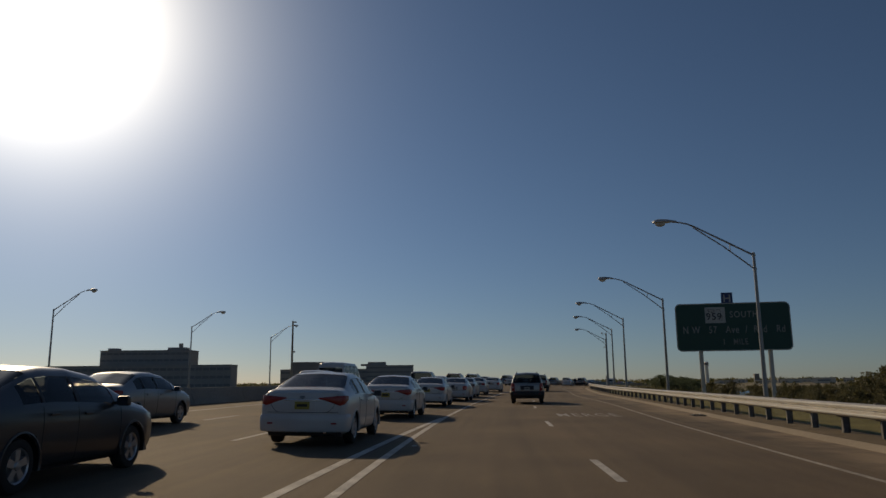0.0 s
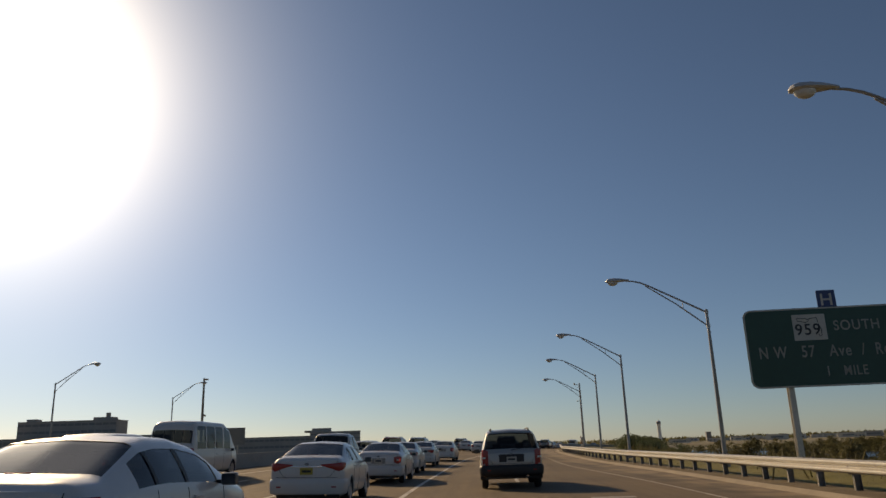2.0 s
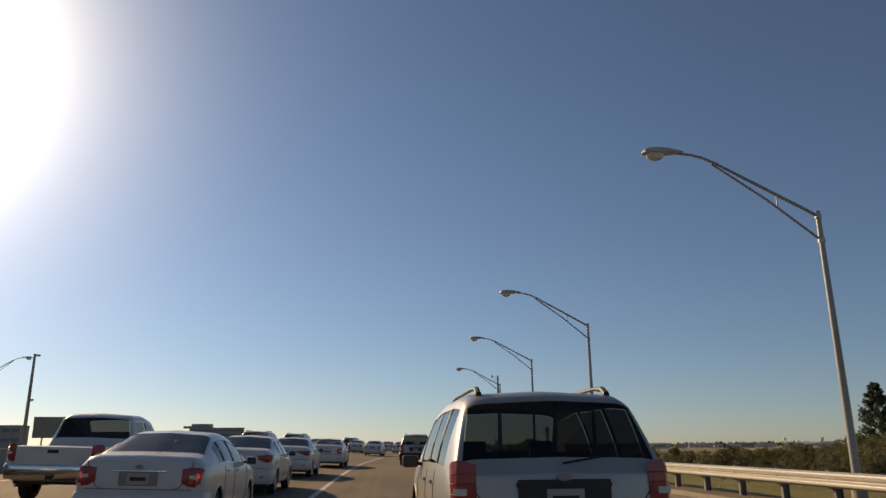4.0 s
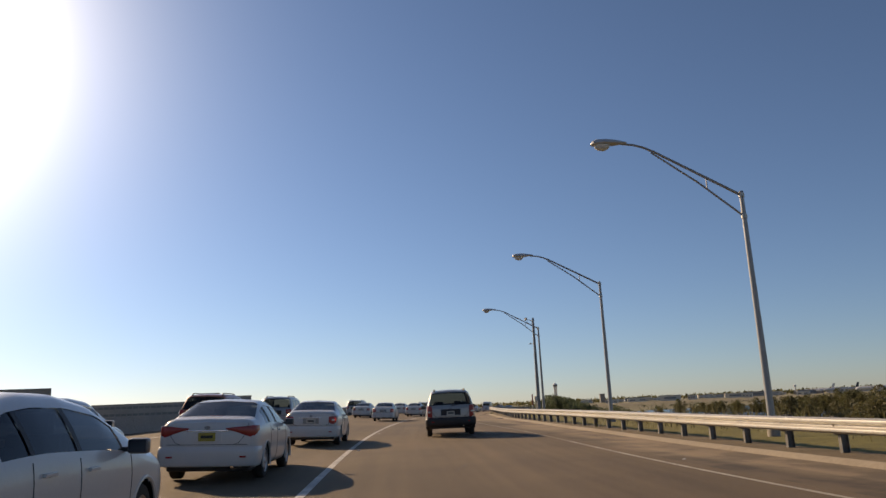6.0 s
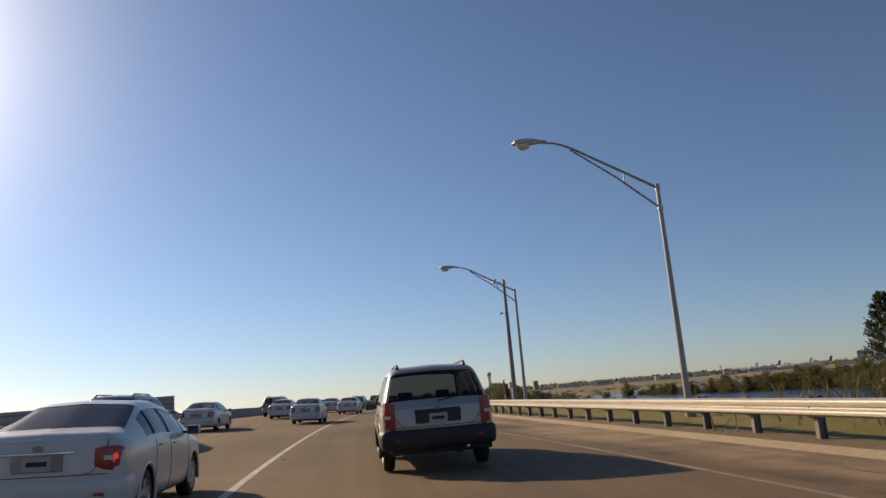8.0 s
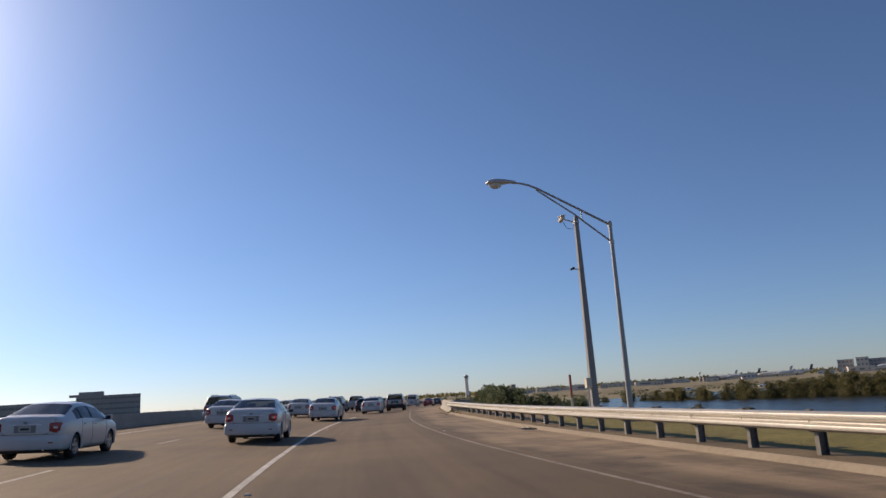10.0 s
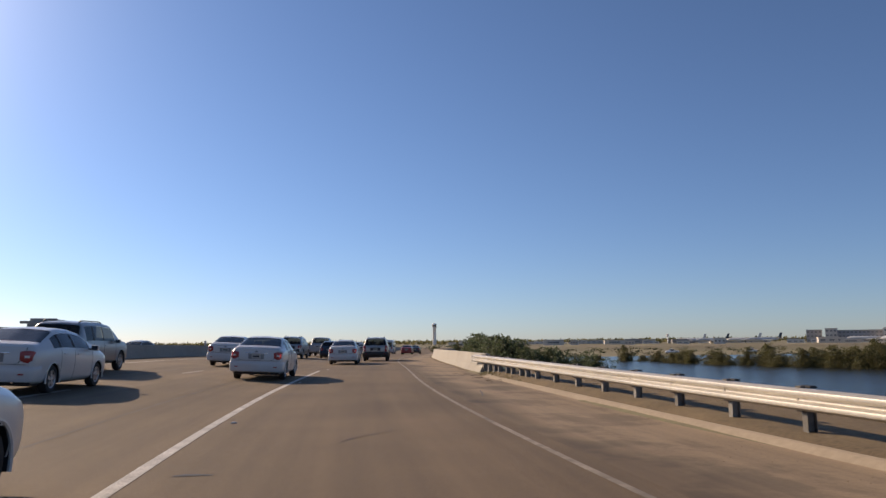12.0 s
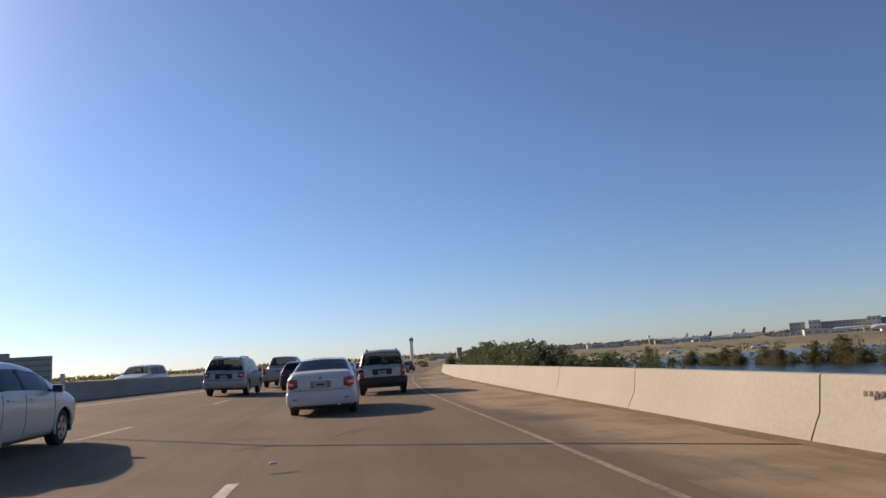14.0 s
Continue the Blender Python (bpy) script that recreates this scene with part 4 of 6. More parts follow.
part("outline", Geo().tube([(-0.43, -0.034, 0.36), (-0.1, -0.034, 0.34), (-0.05, -0.034, 0.29), (0.05, -0.034, 0.33), (0.30, -0.034, 0.37), (0.33, -0.034, 0.15), (0.42, -0.034, -0.12), (0.41, -0.034, -0.33), (0.34, -0.034, -0.36), (0.29, -0.034, -0.28)], 0.013, 6), M_INK, shield)
part("outline", Geo().tube([(-0.43, -0.034, 0.36), (-0.42, -0.034, 0.25), (-0.25, -0.034, 0.22), (-0.12, -0.034, 0.18), (0.0, -0.034, 0.26)], 0.013, 6), M_INK, shield)
lettering("SOUTH", 1.66, 0.38, -0.14, 0.58, -0.022, M_LETTER, sign)
lettering("N W   57   Ave  /  Red   Rd", 6.1, 0.44, -3.02, -0.40, -0.022, M_LETTER, sign)
lettering("1   MILE", 1.45, 0.36, -0.62, -1.12, -0.022, M_LETTER, sign)
for x in (-2.0, 2.15):
    zb = ground_z(10.53 + x, 48.5) - 4.69 - 0.3
    g = Geo()
    hgt = 1.2 - zb
    g.box((x, 0.12, zb + hgt / 2), (0.22, 0.02, hgt)).box((x, 0.34, zb + hgt / 2), (0.22, 0.02, hgt)).box((x, 0.23, zb + hgt / 2), (0.02, 0.21, hgt))
    part("post", g, M_GALV, sign, "galvanised steel I-beam post")
for z in (-1.0, -0.3, 0.4, 1.1):
    part("stringer", Geo().box((0, 0.06, z), (6.3, 0.07, 0.09)), M_SIGNBACK, sign)
hs = part("plaque", Geo().prism(rounded(0.70, 0.74, 0.05), "y", -0.015, 0.0), M_BLUESIGN, sign, "square blue hospital plaque", at=Matrix.Translation((-0.24, 0, 1.80)))
lettering("H", 0.42, 0.46, -0.21, -0.23, -0.017, M_LEGEND, hs)
for x in (-0.46, -0.02):
    part("bracket", Geo().box((x, 0.03, 1.55), (0.05, 0.03, 0.9)), M_SIGNBACK, sign)

# raised pavement markers beside the lane lines
rpm = Geo().box((0, 0, 0.01), (0.10, 0.10, 0.02), taper=0.7).mesh("pavement_marker", M_LEGEND)
for k in range(16):
    y = 3.0 + 11.8 * k
    mk_ = part("pavement_marker", rpm, None, at=pose(left_line(y) + 0.28, y, road_z(left_line(y) + 0.28, y) + 0.003))
    tagged(mk_, "small raised reflective marker beside a lane line", "road stud", "road studs")
st_ = thing("delineator", pose(left_wall(168) - 0.28, 168, road_z(left_wall(168), 168) + 0.78), "short grey post on the median barrier", "delineator")
part("post", Geo().box((0, 0, 0.18), (0.16, 0.12, 0.40)), M_GALV, st_, bevel=0.01)
# worn plates and scuffs cast on the parapet face
tag_ = thing("cast_plate", pose(wall_line(140.1) + 0.222, 140.1, road_z(5, 140) + 0.66, 9, 0, 97), "small dark plate on the parapet face", "plate")
part("plate", Geo().box((0, 0, 0), (0.22, 0.02, 0.09)), M_GALV, tag_, bevel=0.004)
sten = thing("stencil_mark", pose(wall_line(140.75) + 0.213, 140.75, road_z(5, 140.7) + 0.62, 9, 0, 97), "row of dark unreadable stencil bars on the parapet", "stencil")
for k in range(7):
    part("bar", Geo().box((-0.21 + k * 0.07, 0, 0.0), (0.042, 0.012, 0.06)), M_STENCIL, sten)
# litter: sticks and leaves at the end of the kerb
random.seed(21)
twig_m = [Geo().tube([(0, 0, 0.01), (0.12, 0.05, 0.02), (0.3, 0.02, 0.012)], [0.008, 0.006, 0.003], 5).mesh("twig", M_BARK) for _ in range(1)]
for k in range(26):
    y = random.uniform(131.5, 138.2)
    x = rail_line(y) - random.uniform(0.2, 1.3)
    tagged(part("twig", twig_m[0], None, at=pose(x, y, road_z(x, y) + 0.012, 0, 0, random.uniform(0, 360)) @ Matrix.Scale(random.uniform(0.4, 1.5), 4)), "dry brown twig on the shoulder", "twig", "litter by the parapet")

# grit and litter on the shoulder
random.seed(77)
g = Geo()
for _ in range(700):
    y = random.uniform(40, 139)
    x = curb_line(y) - abs(random.gauss(0, 1)) * 0.8 - 0.05
    s = random.uniform(0.003, 0.010)
    g.box((x, y, road_z(x, y) + s * 0.3), (s * random.uniform(1, 2), s * random.uniform(1, 2.4), s * 0.7), taper=0.6)
tagged(part("grit", g, DIRT), "loose stones and grit along the gutter", "grit", "", "stuff")
for y, d in ((66.5, 2.0), (112.5, 3.0)):
    x = curb_line(y) - d
    tagged(part("scrap", Geo().box((0, 0, 0.012), (0.12, 0.09, 0.02), taper=0.7).box((0.03, 0.02, 0.03), (0.05, 0.06, 0.02), taper=0.5), M_LEGEND, at=pose(x, y, road_z(x, y), 0, 0, 37 * y) @ Matrix.Scale(0.55, 4), bevel=0.004), "crumpled scrap of white litter on the shoulder", "litter", "litter on the shoulder")
for y, d, ln in ((60.2, 1.7, 0.4), (69.0, 0.9, 0.5), (98.5, 1.6, 0.4)):
    x = curb_line(y) - d
    g = Geo()
    for q in range(7):
        u = q / 6
        w = 0.05 * math.sin(math.pi * u) + 0.008
        g.v += [(-ln / 2 + ln * u, -w + 0.02 * math.sin(5 * u), 0.006), (-ln / 2 + ln * u, w, 0.006)]
    g.f = [(2 * q, 2 * q + 2, 2 * q + 3, 2 * q + 1) for q in range(6)]
    tagged(part("tyre_scrap", g, M_TAR, at=pose(x, y, road_z(x, y) + 0.002, 0, 0, random.uniform(-12, 12))), "thin dark shred of tyre rubber on the shoulder", "tyre scrap", "litter on the shoulder")

# ---- vehicles ----
def smooth_line(xs, ys, at, soften):
    fine = np.arange(xs[0] - 0.6, xs[-1] + 0.6, 0.01)
    raw = np.interp(fine, xs, ys)
    k = max(3, int(soften / 0.01) | 1)
    w = np.hanning(k + 2)
    sm = np.convolve(np.pad(raw, k // 2 + 1, mode="edge"), w / w.sum(), "valid")[: len(fine)]
    return np.interp(at, fine, sm)


SHAPES = {
    # length, width, height, top line (from the tail: distance, height), belt line, rear glass span, front glass span, side glass spans, axles from the tail, wheel radius, cap top height
    "sedan": dict(L=4.64, W=1.78, top=[(0, 1.04), (0.07, 1.105), (0.18, 1.12), (0.48, 1.13), (1.30, 1.425), (1.70, 1.47), (2.25, 1.47), (2.85, 1.39), (3.66, 1.03), (4.2, 0.93), (4.5, 0.80), (4.64, 0.68)],
                  belt=[(0, 0.93), (0.6, 0.97), (1.6, 0.98), (3.5, 0.92), (4.4, 0.78), (4.64, 0.62)], rear=(0.55, 1.29), front=(2.93, 3.58), sides=[(0.98, 1.36), (1.42, 2.12), (2.2, 3.12)], axles=(0.98, 3.68), wheel=0.315, ground=0.20, roof_w=0.60),
    "suv": dict(L=4.82, W=1.87, top=[(0, 1.04), (0.05, 1.10), (0.40, 1.66), (0.55, 1.71), (1.0, 1.745), (2.2, 1.755), (2.95, 1.68), (3.68, 1.17), (4.3, 1.09), (4.65, 0.98), (4.82, 0.80)],
                belt=[(0, 1.0), (1.0, 1.04), (3.5, 1.02), (4.5, 0.94), (4.82, 0.75)], rear=(0.09, 0.38), front=(3.02, 3.64), sides=[(0.55, 1.15), (1.25, 2.0), (2.08, 3.08)], axles=(0.96, 3.80), wheel=0.37, ground=0.30, roof_w=0.66),
    "hatch": dict(L=4.25, W=1.76, top=[(0, 0.98), (0.06, 1.05), (0.50, 1.44), (0.8, 1.50), (1.7, 1.53), (2.4, 1.47), (3.2, 1.04), (3.85, 0.92), (4.15, 0.78), (4.25, 0.66)],
                  belt=[(0, 0.95), (1.0, 0.98), (3.2, 0.94), (4.0, 0.8), (4.25, 0.6)], rear=(0.11, 0.48), front=(2.47, 3.15), sides=[(0.62, 0.95), (1.02, 1.75), (1.83, 2.62)], axles=(0.78, 3.38), wheel=0.31, ground=0.19, roof_w=0.62),
    "pickup": dict(L=5.6, W=1.98, top=[(0, 1.10), (0.06, 1.13), (1.78, 1.13), (1.86, 1.16), (2.02, 1.78), (2.2, 1.86), (3.0, 1.88), (3.5, 1.80), (4.2, 1.24), (4.9, 1.16), (5.4, 1.08), (5.6, 0.9)],
                   belt=[(0, 1.06), (1.7, 1.10), (4.2, 1.10), (5.2, 1.02), (5.6, 0.85)], rear=(1.90, 2.03), front=(3.56, 4.15), sides=[(2.22, 2.82), (2.92, 3.66)], axles=(1.12, 4.60), wheel=0.39, ground=0.38, roof_w=0.66),
    "van": dict(L=5.6, W=2.0, top=[(0, 1.15), (0.05, 1.30), (0.22, 2.18), (0.45, 2.32), (1.0, 2.36), (3.6, 2.34), (4.2, 2.1), (4.7, 1.55), (5.1, 1.22), (5.45, 1.05), (5.6, 0.85)],
                belt=[(0, 1.10), (4.4, 1.12), (5.1, 1.0), (5.6, 0.8)], rear=(0.08, 0.18), front=(4.25, 4.72), sides=[(0.45, 1.35), (1.45, 2.35), (2.45, 3.3), (3.45, 4.25)], axles=(1.1, 4.65), wheel=0.36, ground=0.28, roof_w=0.74),
}


def wheel_parts(parent, x, y, r, side, tyre, rim, hub):
    w = part("wheel", tyre, None, parent, at=pose(x, y, r, 0, 0, 0 if side > 0 else 180))
    part("rim", rim, None, w)
    part("hub_cap", hub, None, w)


def lathe_x(rows, n=28):
    g = Geo()
    for x, r in rows:
        g.v += [(x, r * math.cos(2 * math.pi * k / n), r * math.sin(2 * math.pi * k / n)) for k in range(n)]
    g.f = [(i * n + k, i * n + (k + 1) % n, (i + 1) * n + (k + 1) % n, (i + 1) * n + k) for i in range(len(rows) - 1) for k in range(n)]
    return g


def wheel_meshes(r):
    tyre = lathe_x([(-0.10, r * 0.62), (-0.105, r * 0.80), (-0.09, r * 0.95), (-0.06, r), (0.06, r), (0.09, r * 0.95), (0.105, r * 0.80), (0.10, r * 0.66), (0.06, r * 0.64)]).mesh("wheel", M_RUBBER, True)
    rim = lathe_x([(0.085, r * 0.66), (0.10, r * 0.64), (0.085, r * 0.58), (0.03, r * 0.55), (0.03, 0.0)])
    for k in range(5):
        a = 2 * math.pi * k / 5
        c, s = math.cos(a), math.sin(a)
        q = [(-0.035, 0.0), (0.035, 0.0), (0.05, r * 0.6), (-0.05, r * 0.6)]
        lo = [(0.03, u * c - v * s, u * s + v * c) for u, v in q]
        hi = [(0.085, u * c - v * s, u * s + v * c) for u, v in q]
        rim.add(lo + hi, [(4, 5, 6, 7), (0, 1, 5, 4), (1, 2, 6, 5), (2, 3, 7, 6), (3, 0, 4, 7)])
    hub = lathe_x([(0.085, 0.055), (0.10, 0.045), (0.105, 0.0)], 14).mesh("hub_cap", M_ALLOY, True)
    return tyre, rim.mesh("rim", M_ALLOY, True), hub


WHEELS = {k: wheel_meshes(s["wheel"]) for k, s in SHAPES.items()}


def vehicle(kind, name, m, label, category, mat, scale=(1, 1, 1), lower=None, light=M_TAIL, light_style="wide", plate=M_PLATE, glass=M_GLASS, rails=False, spare=False, bumper_mat=None, group="traffic on the motorway", handle_mat=None, stepped=False):
    S = SHAPES[kind]
    L, W, wheel_r, zg = S["L"], S["W"] / 2, S["wheel"], S["ground"]
    root = thing(name, m, label, category, group)
    tx, ty = [p[0] for p in S["top"]], [p[1] for p in S["top"]]
    bx, by = [p[0] for p in S["belt"]], [p[1] for p in S["belt"]]
    st = np.unique(np.round(np.concatenate([[0, 0.015, 0.04, 0.08, 0.13, 0.2], np.arange(0.26, L - 0.2, 0.075), [L - 0.2, L - 0.12, L - 0.06, L - 0.02, L], np.array([q for sp in [S["rear"], S["front"], *S["sides"]] for q in sp])]), 3))
    top = smooth_line(tx, ty, st, 0.12)
    belt = np.minimum(smooth_line(bx, by, st, 0.2), top - 0.035)
    wid = np.interp(st, [0, 0.02, 0.06, 0.14, 0.35, 1.0, L - 1.2, L - 0.5, L - 0.2, L - 0.06, L], [0.87, 0.915, 0.95, 0.975, 0.992, 1.0, 1.0, 0.975, 0.90, 0.80, 0.70]) * W
    low = np.interp(st, [0, 0.05, 0.25, L - 0.5, L - 0.1, L], [zg + 0.20, zg + 0.12, zg + 0.02, zg, zg + 0.02, zg + 0.10])
    roof_k = np.clip((top - belt - 0.06) / (max(ty) - np.interp(L * 0.45, bx, by) - 0.06), 0, 1)
    SEG = [0, 3, 2, 7, 5, 9, 3, 6]  # points per span round the half section
    rows, V = [], []
    for i in range(len(st)):
        w, zb, zt, ze, k = wid[i], low[i], top[i], belt[i], roof_k[i]
        wb = 0.95 if kind in ("suv", "van") else 0.90
        wt = w * (wb - (wb - S["roof_w"] / 0.87) * k)
        zt_e = zt - 0.03 - 0.05 * k
        zm = zb + 0.55 * (ze - zb)
        key = [(0, zb), (w * 0.86, zb), (w * 0.955, zb + 0.07), (w * 1.0, zm), (w * 0.975, ze), (wt, zt_e), (wt * 0.86, zt - 0.008 - 0.01 * k), (0, zt + 0.012 * k)]
        pts = []
        for a in range(7):
            n_ = SEG[a + 1]
            for q in range(n_):
                u = q / n_
                x = key[a][0] + (key[a + 1][0] - key[a][0]) * u
                z = key[a][1] + (key[a + 1][1] - key[a][1]) * u
                if a in (2, 3):
                    x += 0.012 * math.sin(math.pi * u)
                if a == 4:
                    x += 0.022 * k * math.sin(math.pi * u)
                pts.append((x, z))
        pts.append(key[7])
        rows.append(pts)
    n = len(rows[0])
    marks = np.cumsum([0] + SEG[1:])
    R = np.array(rows)
    R[:, 1:-1] = R[:, 1:-1] * 0.6 + 0.2 * (R[:, :-2] + R[:, 2:])
    y0 = -L / 2
    P = np.zeros((len(st), 2 * n - 1, 3))
    for i in range(len(st)):
        half = [(x, st[i] + y0, z) for x, z in R[i]]
        P[i] = np.array(half + [(-x, y, z) for x, y, z in half[-2::-1]])
    m_ = 2 * n - 1
    holes = {}

    def region(i, j):
        jj = j if j < n - 1 else m_ - 2 - j
        s = (st[i] + st[i + 1]) / 2
        side = 1 if j < n - 1 else -1
        c = (P[i, j] + P[i + 1, j + 1]) / 2
        for ax in S["axles"]:
            if abs(c[0]) > W * 0.55 and math.hypot(c[1] - y0 - ax, c[2] - wheel_r) < wheel_r + 0.055:
                return None
        if jj >= marks[5] + 1 and S["rear"][0] < s < S["rear"][1]:
            return "rear_window"
        if jj >= marks[5] + 1 and S["front"][0] < s < S["front"][1]:
            return "windscreen"
        if marks[4] + 1 <= jj < marks[5] - 1:
            for q, (a, b) in enumerate(S["sides"]):
                if a < s < b and top[i] - belt[i] > 0.16:
                    return ("side_window", q, side)
            if kind != "van" and any(b[1] <= s <= c_[0] and c_[0] - b[1] < 0.13 for b, c_ in zip(S["sides"], S["sides"][1:])):
                return ("pillar", s < S["sides"][-1][0] - 0.2, side)
        if lower is not None and c[2] < zg + 0.26:
            return "cladding"
        return "body"

    for i in range(len(st) - 1):
        for j in range(m_ - 1):
            r = region(i, j)
            if r:
                holes.setdefault(r, []).append((i, j))

    def patch(cells, shift=0.0):
        idx, g = {}, Geo()
        for i, j in cells:
            q = []
            for a, b in ((i, j), (i + 1, j), (i + 1, j + 1), (i, j + 1)):
                if (a, b) not in idx:
                    idx[(a, b)] = len(g.v)
                    p = P[a, b]
                    g.v.append((p[0] * (1 - shift / W), p[1], p[2] - shift))
                q.append(idx[(a, b)])
            g.f.append(tuple(q))
        return g, idx

    body_g, idx = patch(holes["body"])
    # tail and nose caps, gently bowed
    for i, sgn in ((0, -1), (len(st) - 1, 1)):
        cols = 12
        grid = []
        for j in range(n):
            row = []
            for c in range(cols + 1):
                u = 2 * c / cols - 1
                p = P[i, j]
                row.append(len(body_g.v))
                zrel = (p[2] - low[i]) / (top[i] - low[i])
                bow = 0.06 * (1 - u * u) * math.sin(math.pi * min(1, max(0.0, 0.15 + 0.75 * zrel)))
                body_g.v.append((p[0] * u, p[1] + sgn * bow, p[2]))
            grid.append(row)
        for j in range(1, n - 1):
            for c in range(cols):
                q = (grid[j][c], grid[j][c + 1], grid[j + 1][c + 1], grid[j + 1][c])
                body_g.f.append(q if sgn < 0 else q[::-1])
    body = part("body", body_g, mat, root, smooth=True)
    if "cladding" in holes:
        part("cladding", patch(holes["cladding"])[0], lower, root, "dark plastic lower cladding", smooth=True)
    for key in ("rear_window", "windscreen"):
        if key in holes:
            part(key, patch(holes[key], 0.006)[0], glass if key == "rear_window" else M_GLASS_C, root, "dark tinted glass", smooth=True)
    for key in holes:
        if isinstance(key, tuple) and key[0] == "pillar":
            part("pillar", patch(holes[key], -0.001)[0], M_BLACK, root, "black door pillar", smooth=True)
        elif isinstance(key, tuple):
            part("side_window", patch(holes[key], 0.006)[0], glass, root, smooth=True)

    def rear_y(x, z=0.7):
        w0 = W * 0.87
        if abs(x) < w0:
            return y0 - 0.055 * (1 - (x / w0) ** 2)
        return y0 + float(np.interp(abs(x) / W, [0.87, 0.915, 0.95, 0.975, 0.992, 1.0], [0, 0.02, 0.06, 0.14, 0.35, 1.0]))

    def wrapped(xs, zs_lo, zs_hi, out=0.012, side=1, crown=((0, 0.0), (0.18, 0.8), (0.5, 1.0), (0.82, 0.8), (1, 0.0))):
        """A crowned shell that follows the tail in plan, for lamps and bumpers."""
        g = Geo()
        n_ = len(crown)
        for k, (x, a, b) in enumerate(zip(xs, zs_lo, zs_hi)):
            y = rear_y(x)
            turned = 0.0 if abs(x) < W * 0.87 else math.copysign(1, x)
            taper = 0.25 if k in (0, len(xs) - 1) and out < 0.02 else 1.0
            for u, c in crown:
                o = 0.002 + out * c * taper
                g.v.append((side * (x * (0.978 if out < 0.02 else 1.0) + turned * o), y - o, a + (b - a) * u))
        for k in range(len(xs) - 1):
            for q in range(n_ - 1):
                a, b = k * n_ + q, (k + 1) * n_ + q
                f = (a, b, b + 1, a + 1)
                g.f.append(f if side > 0 else f[::-1])
        return g

    # bumper
    zb0, zb1 = zg + 0.09, zg + (0.42 if kind in ("sedan", "hatch") else 0.40)
    xs = [0, 0.2, 0.4, 0.6, 0.75, 0.87, 0.915, 0.95, 0.975, 0.992]
    full = [-q * W for q in xs[:0:-1]] + [q * W for q in xs]
    part("rear_bumper", wrapped(full, [zb0] * len(full), [zb1] * len(full), 0.045 if lower else 0.024, 1, ((0, 0.0), (0.08, 0.5), (0.3, 0.8), (0.6, 1.0), (0.8, 0.95), (0.95, 0.5), (1, 0.0))), bumper_mat or mat, root, smooth=True)
    part("underbody", Geo().box((0, 0, zg + 0.10), (W * 1.66, L * 0.93, 0.22)), M_BLACK, root, bevel=0.03)
    part("exhaust", Geo().tube([(W * 0.5, y0 + 0.4, zg + 0.08), (W * 0.5, y0 + 0.02, zg + 0.08)], 0.03, 8), M_CHROME, root, smooth=True)
    # lamps
    for side in (1, -1):
        if light_style == "wide":
            xs_ = [0.37 * W, 0.52 * W, 0.66 * W, 0.78 * W, 0.87 * W, 0.93 * W, 0.965 * W, 0.985 * W]
            lo, hi = [0.925, 0.89, 0.85, 0.81, 0.785, 0.78, 0.785, 0.80], [0.945, 0.958, 0.968, 0.978, 0.986, 0.988, 0.988, 0.985]
        elif light_style == "corner":
            xs_ = [0.66 * W, 0.76 * W, 0.87 * W, 0.93 * W, 0.965 * W]
            lo, hi = [0.74, 0.70, 0.69, 0.70, 0.76], [0.93, 0.95, 0.955, 0.95, 0.93]
        else:
            xs_ = [0.76 * W, 0.84 * W, 0.915 * W, 0.955 * W, 0.97 * W]
            base, tall = (0.66, 0.46) if kind == "suv" else (0.72 if kind == "hatch" else 0.78, 0.36)
            lo, hi = [base] * 5, [base + tall * q for q in (0.94, 1.0, 1.02, 1.0, 0.94)]
        dz = {"sedan": 0.0, "hatch": -0.02, "suv": 0.02 if light_style == "tall" else 0.12, "pickup": 0.02, "van": 0.1}[kind]
        tl = part("tail_light", wrapped(xs_, [q + dz for q in lo], [q + dz for q in hi], 0.012, side), M_TAIL, root, "red tail lamp lens", smooth=True)
        if light is M_BRAKE:
            i0, i1 = 2, 4
            zc_, zh_ = (lo[2] + hi[2]) / 2 + dz, (hi[2] - lo[2]) * 0.26
            part("bulb", wrapped([xs_[i0] + (xs_[i1] - xs_[i0]) * q for q in (-0.3, 0.0, 0.35, 0.7)], [zc_ - zh_ * q for q in (0.3, 1, 1, 0.3)], [zc_ + zh_ * q for q in (0.3, 1, 1, 0.3)], 0.017, side), M_BRAKE, tl, "lit red brake lamp", smooth=True)
        cx_, cz_ = (xs_[1] + xs_[2]) / 2, (lo[1] + hi[1]) / 2 + dz
        if light_style == "tall":
            for q in range(5):
                zr = lo[2] + dz + (hi[2] - lo[2]) * (q + 0.7) / 6
                part("rib", wrapped(xs_, [zr - 0.006] * 5, [zr + 0.006] * 5, 0.016, side), M_TAIL, tl, smooth=True)
        if light_style == "corner":
            for q in (2.2, 3.2):
                r_, xc, zc = 0.042, xs_[1] + (xs_[2] - xs_[1]) * (q - 1.9) * 0.9, (lo[2] + hi[2]) / 2 - 0.05 + dz
                part("lamp_ring", Geo().tube([(side * xc, rear_y(xc) - 0.010, zc), (side * xc, rear_y(xc) - 0.021, zc)], [r_, r_ * 0.8], 14), M_TAIL, tl, smooth=True)
        if light_style != "wide":
            part("reverse_light", Geo().prism([(side * (cx_ - 0.05), cz_ - 0.025), (side * (cx_ + 0.05), cz_ - 0.025), (side * (cx_ + 0.05), cz_ + 0.025), (side * (cx_ - 0.05), cz_ + 0.025)][::side], "y", rear_y(cx_) - 0.022, rear_y(cx_)), M_LENS, tl, "small clear lamp")
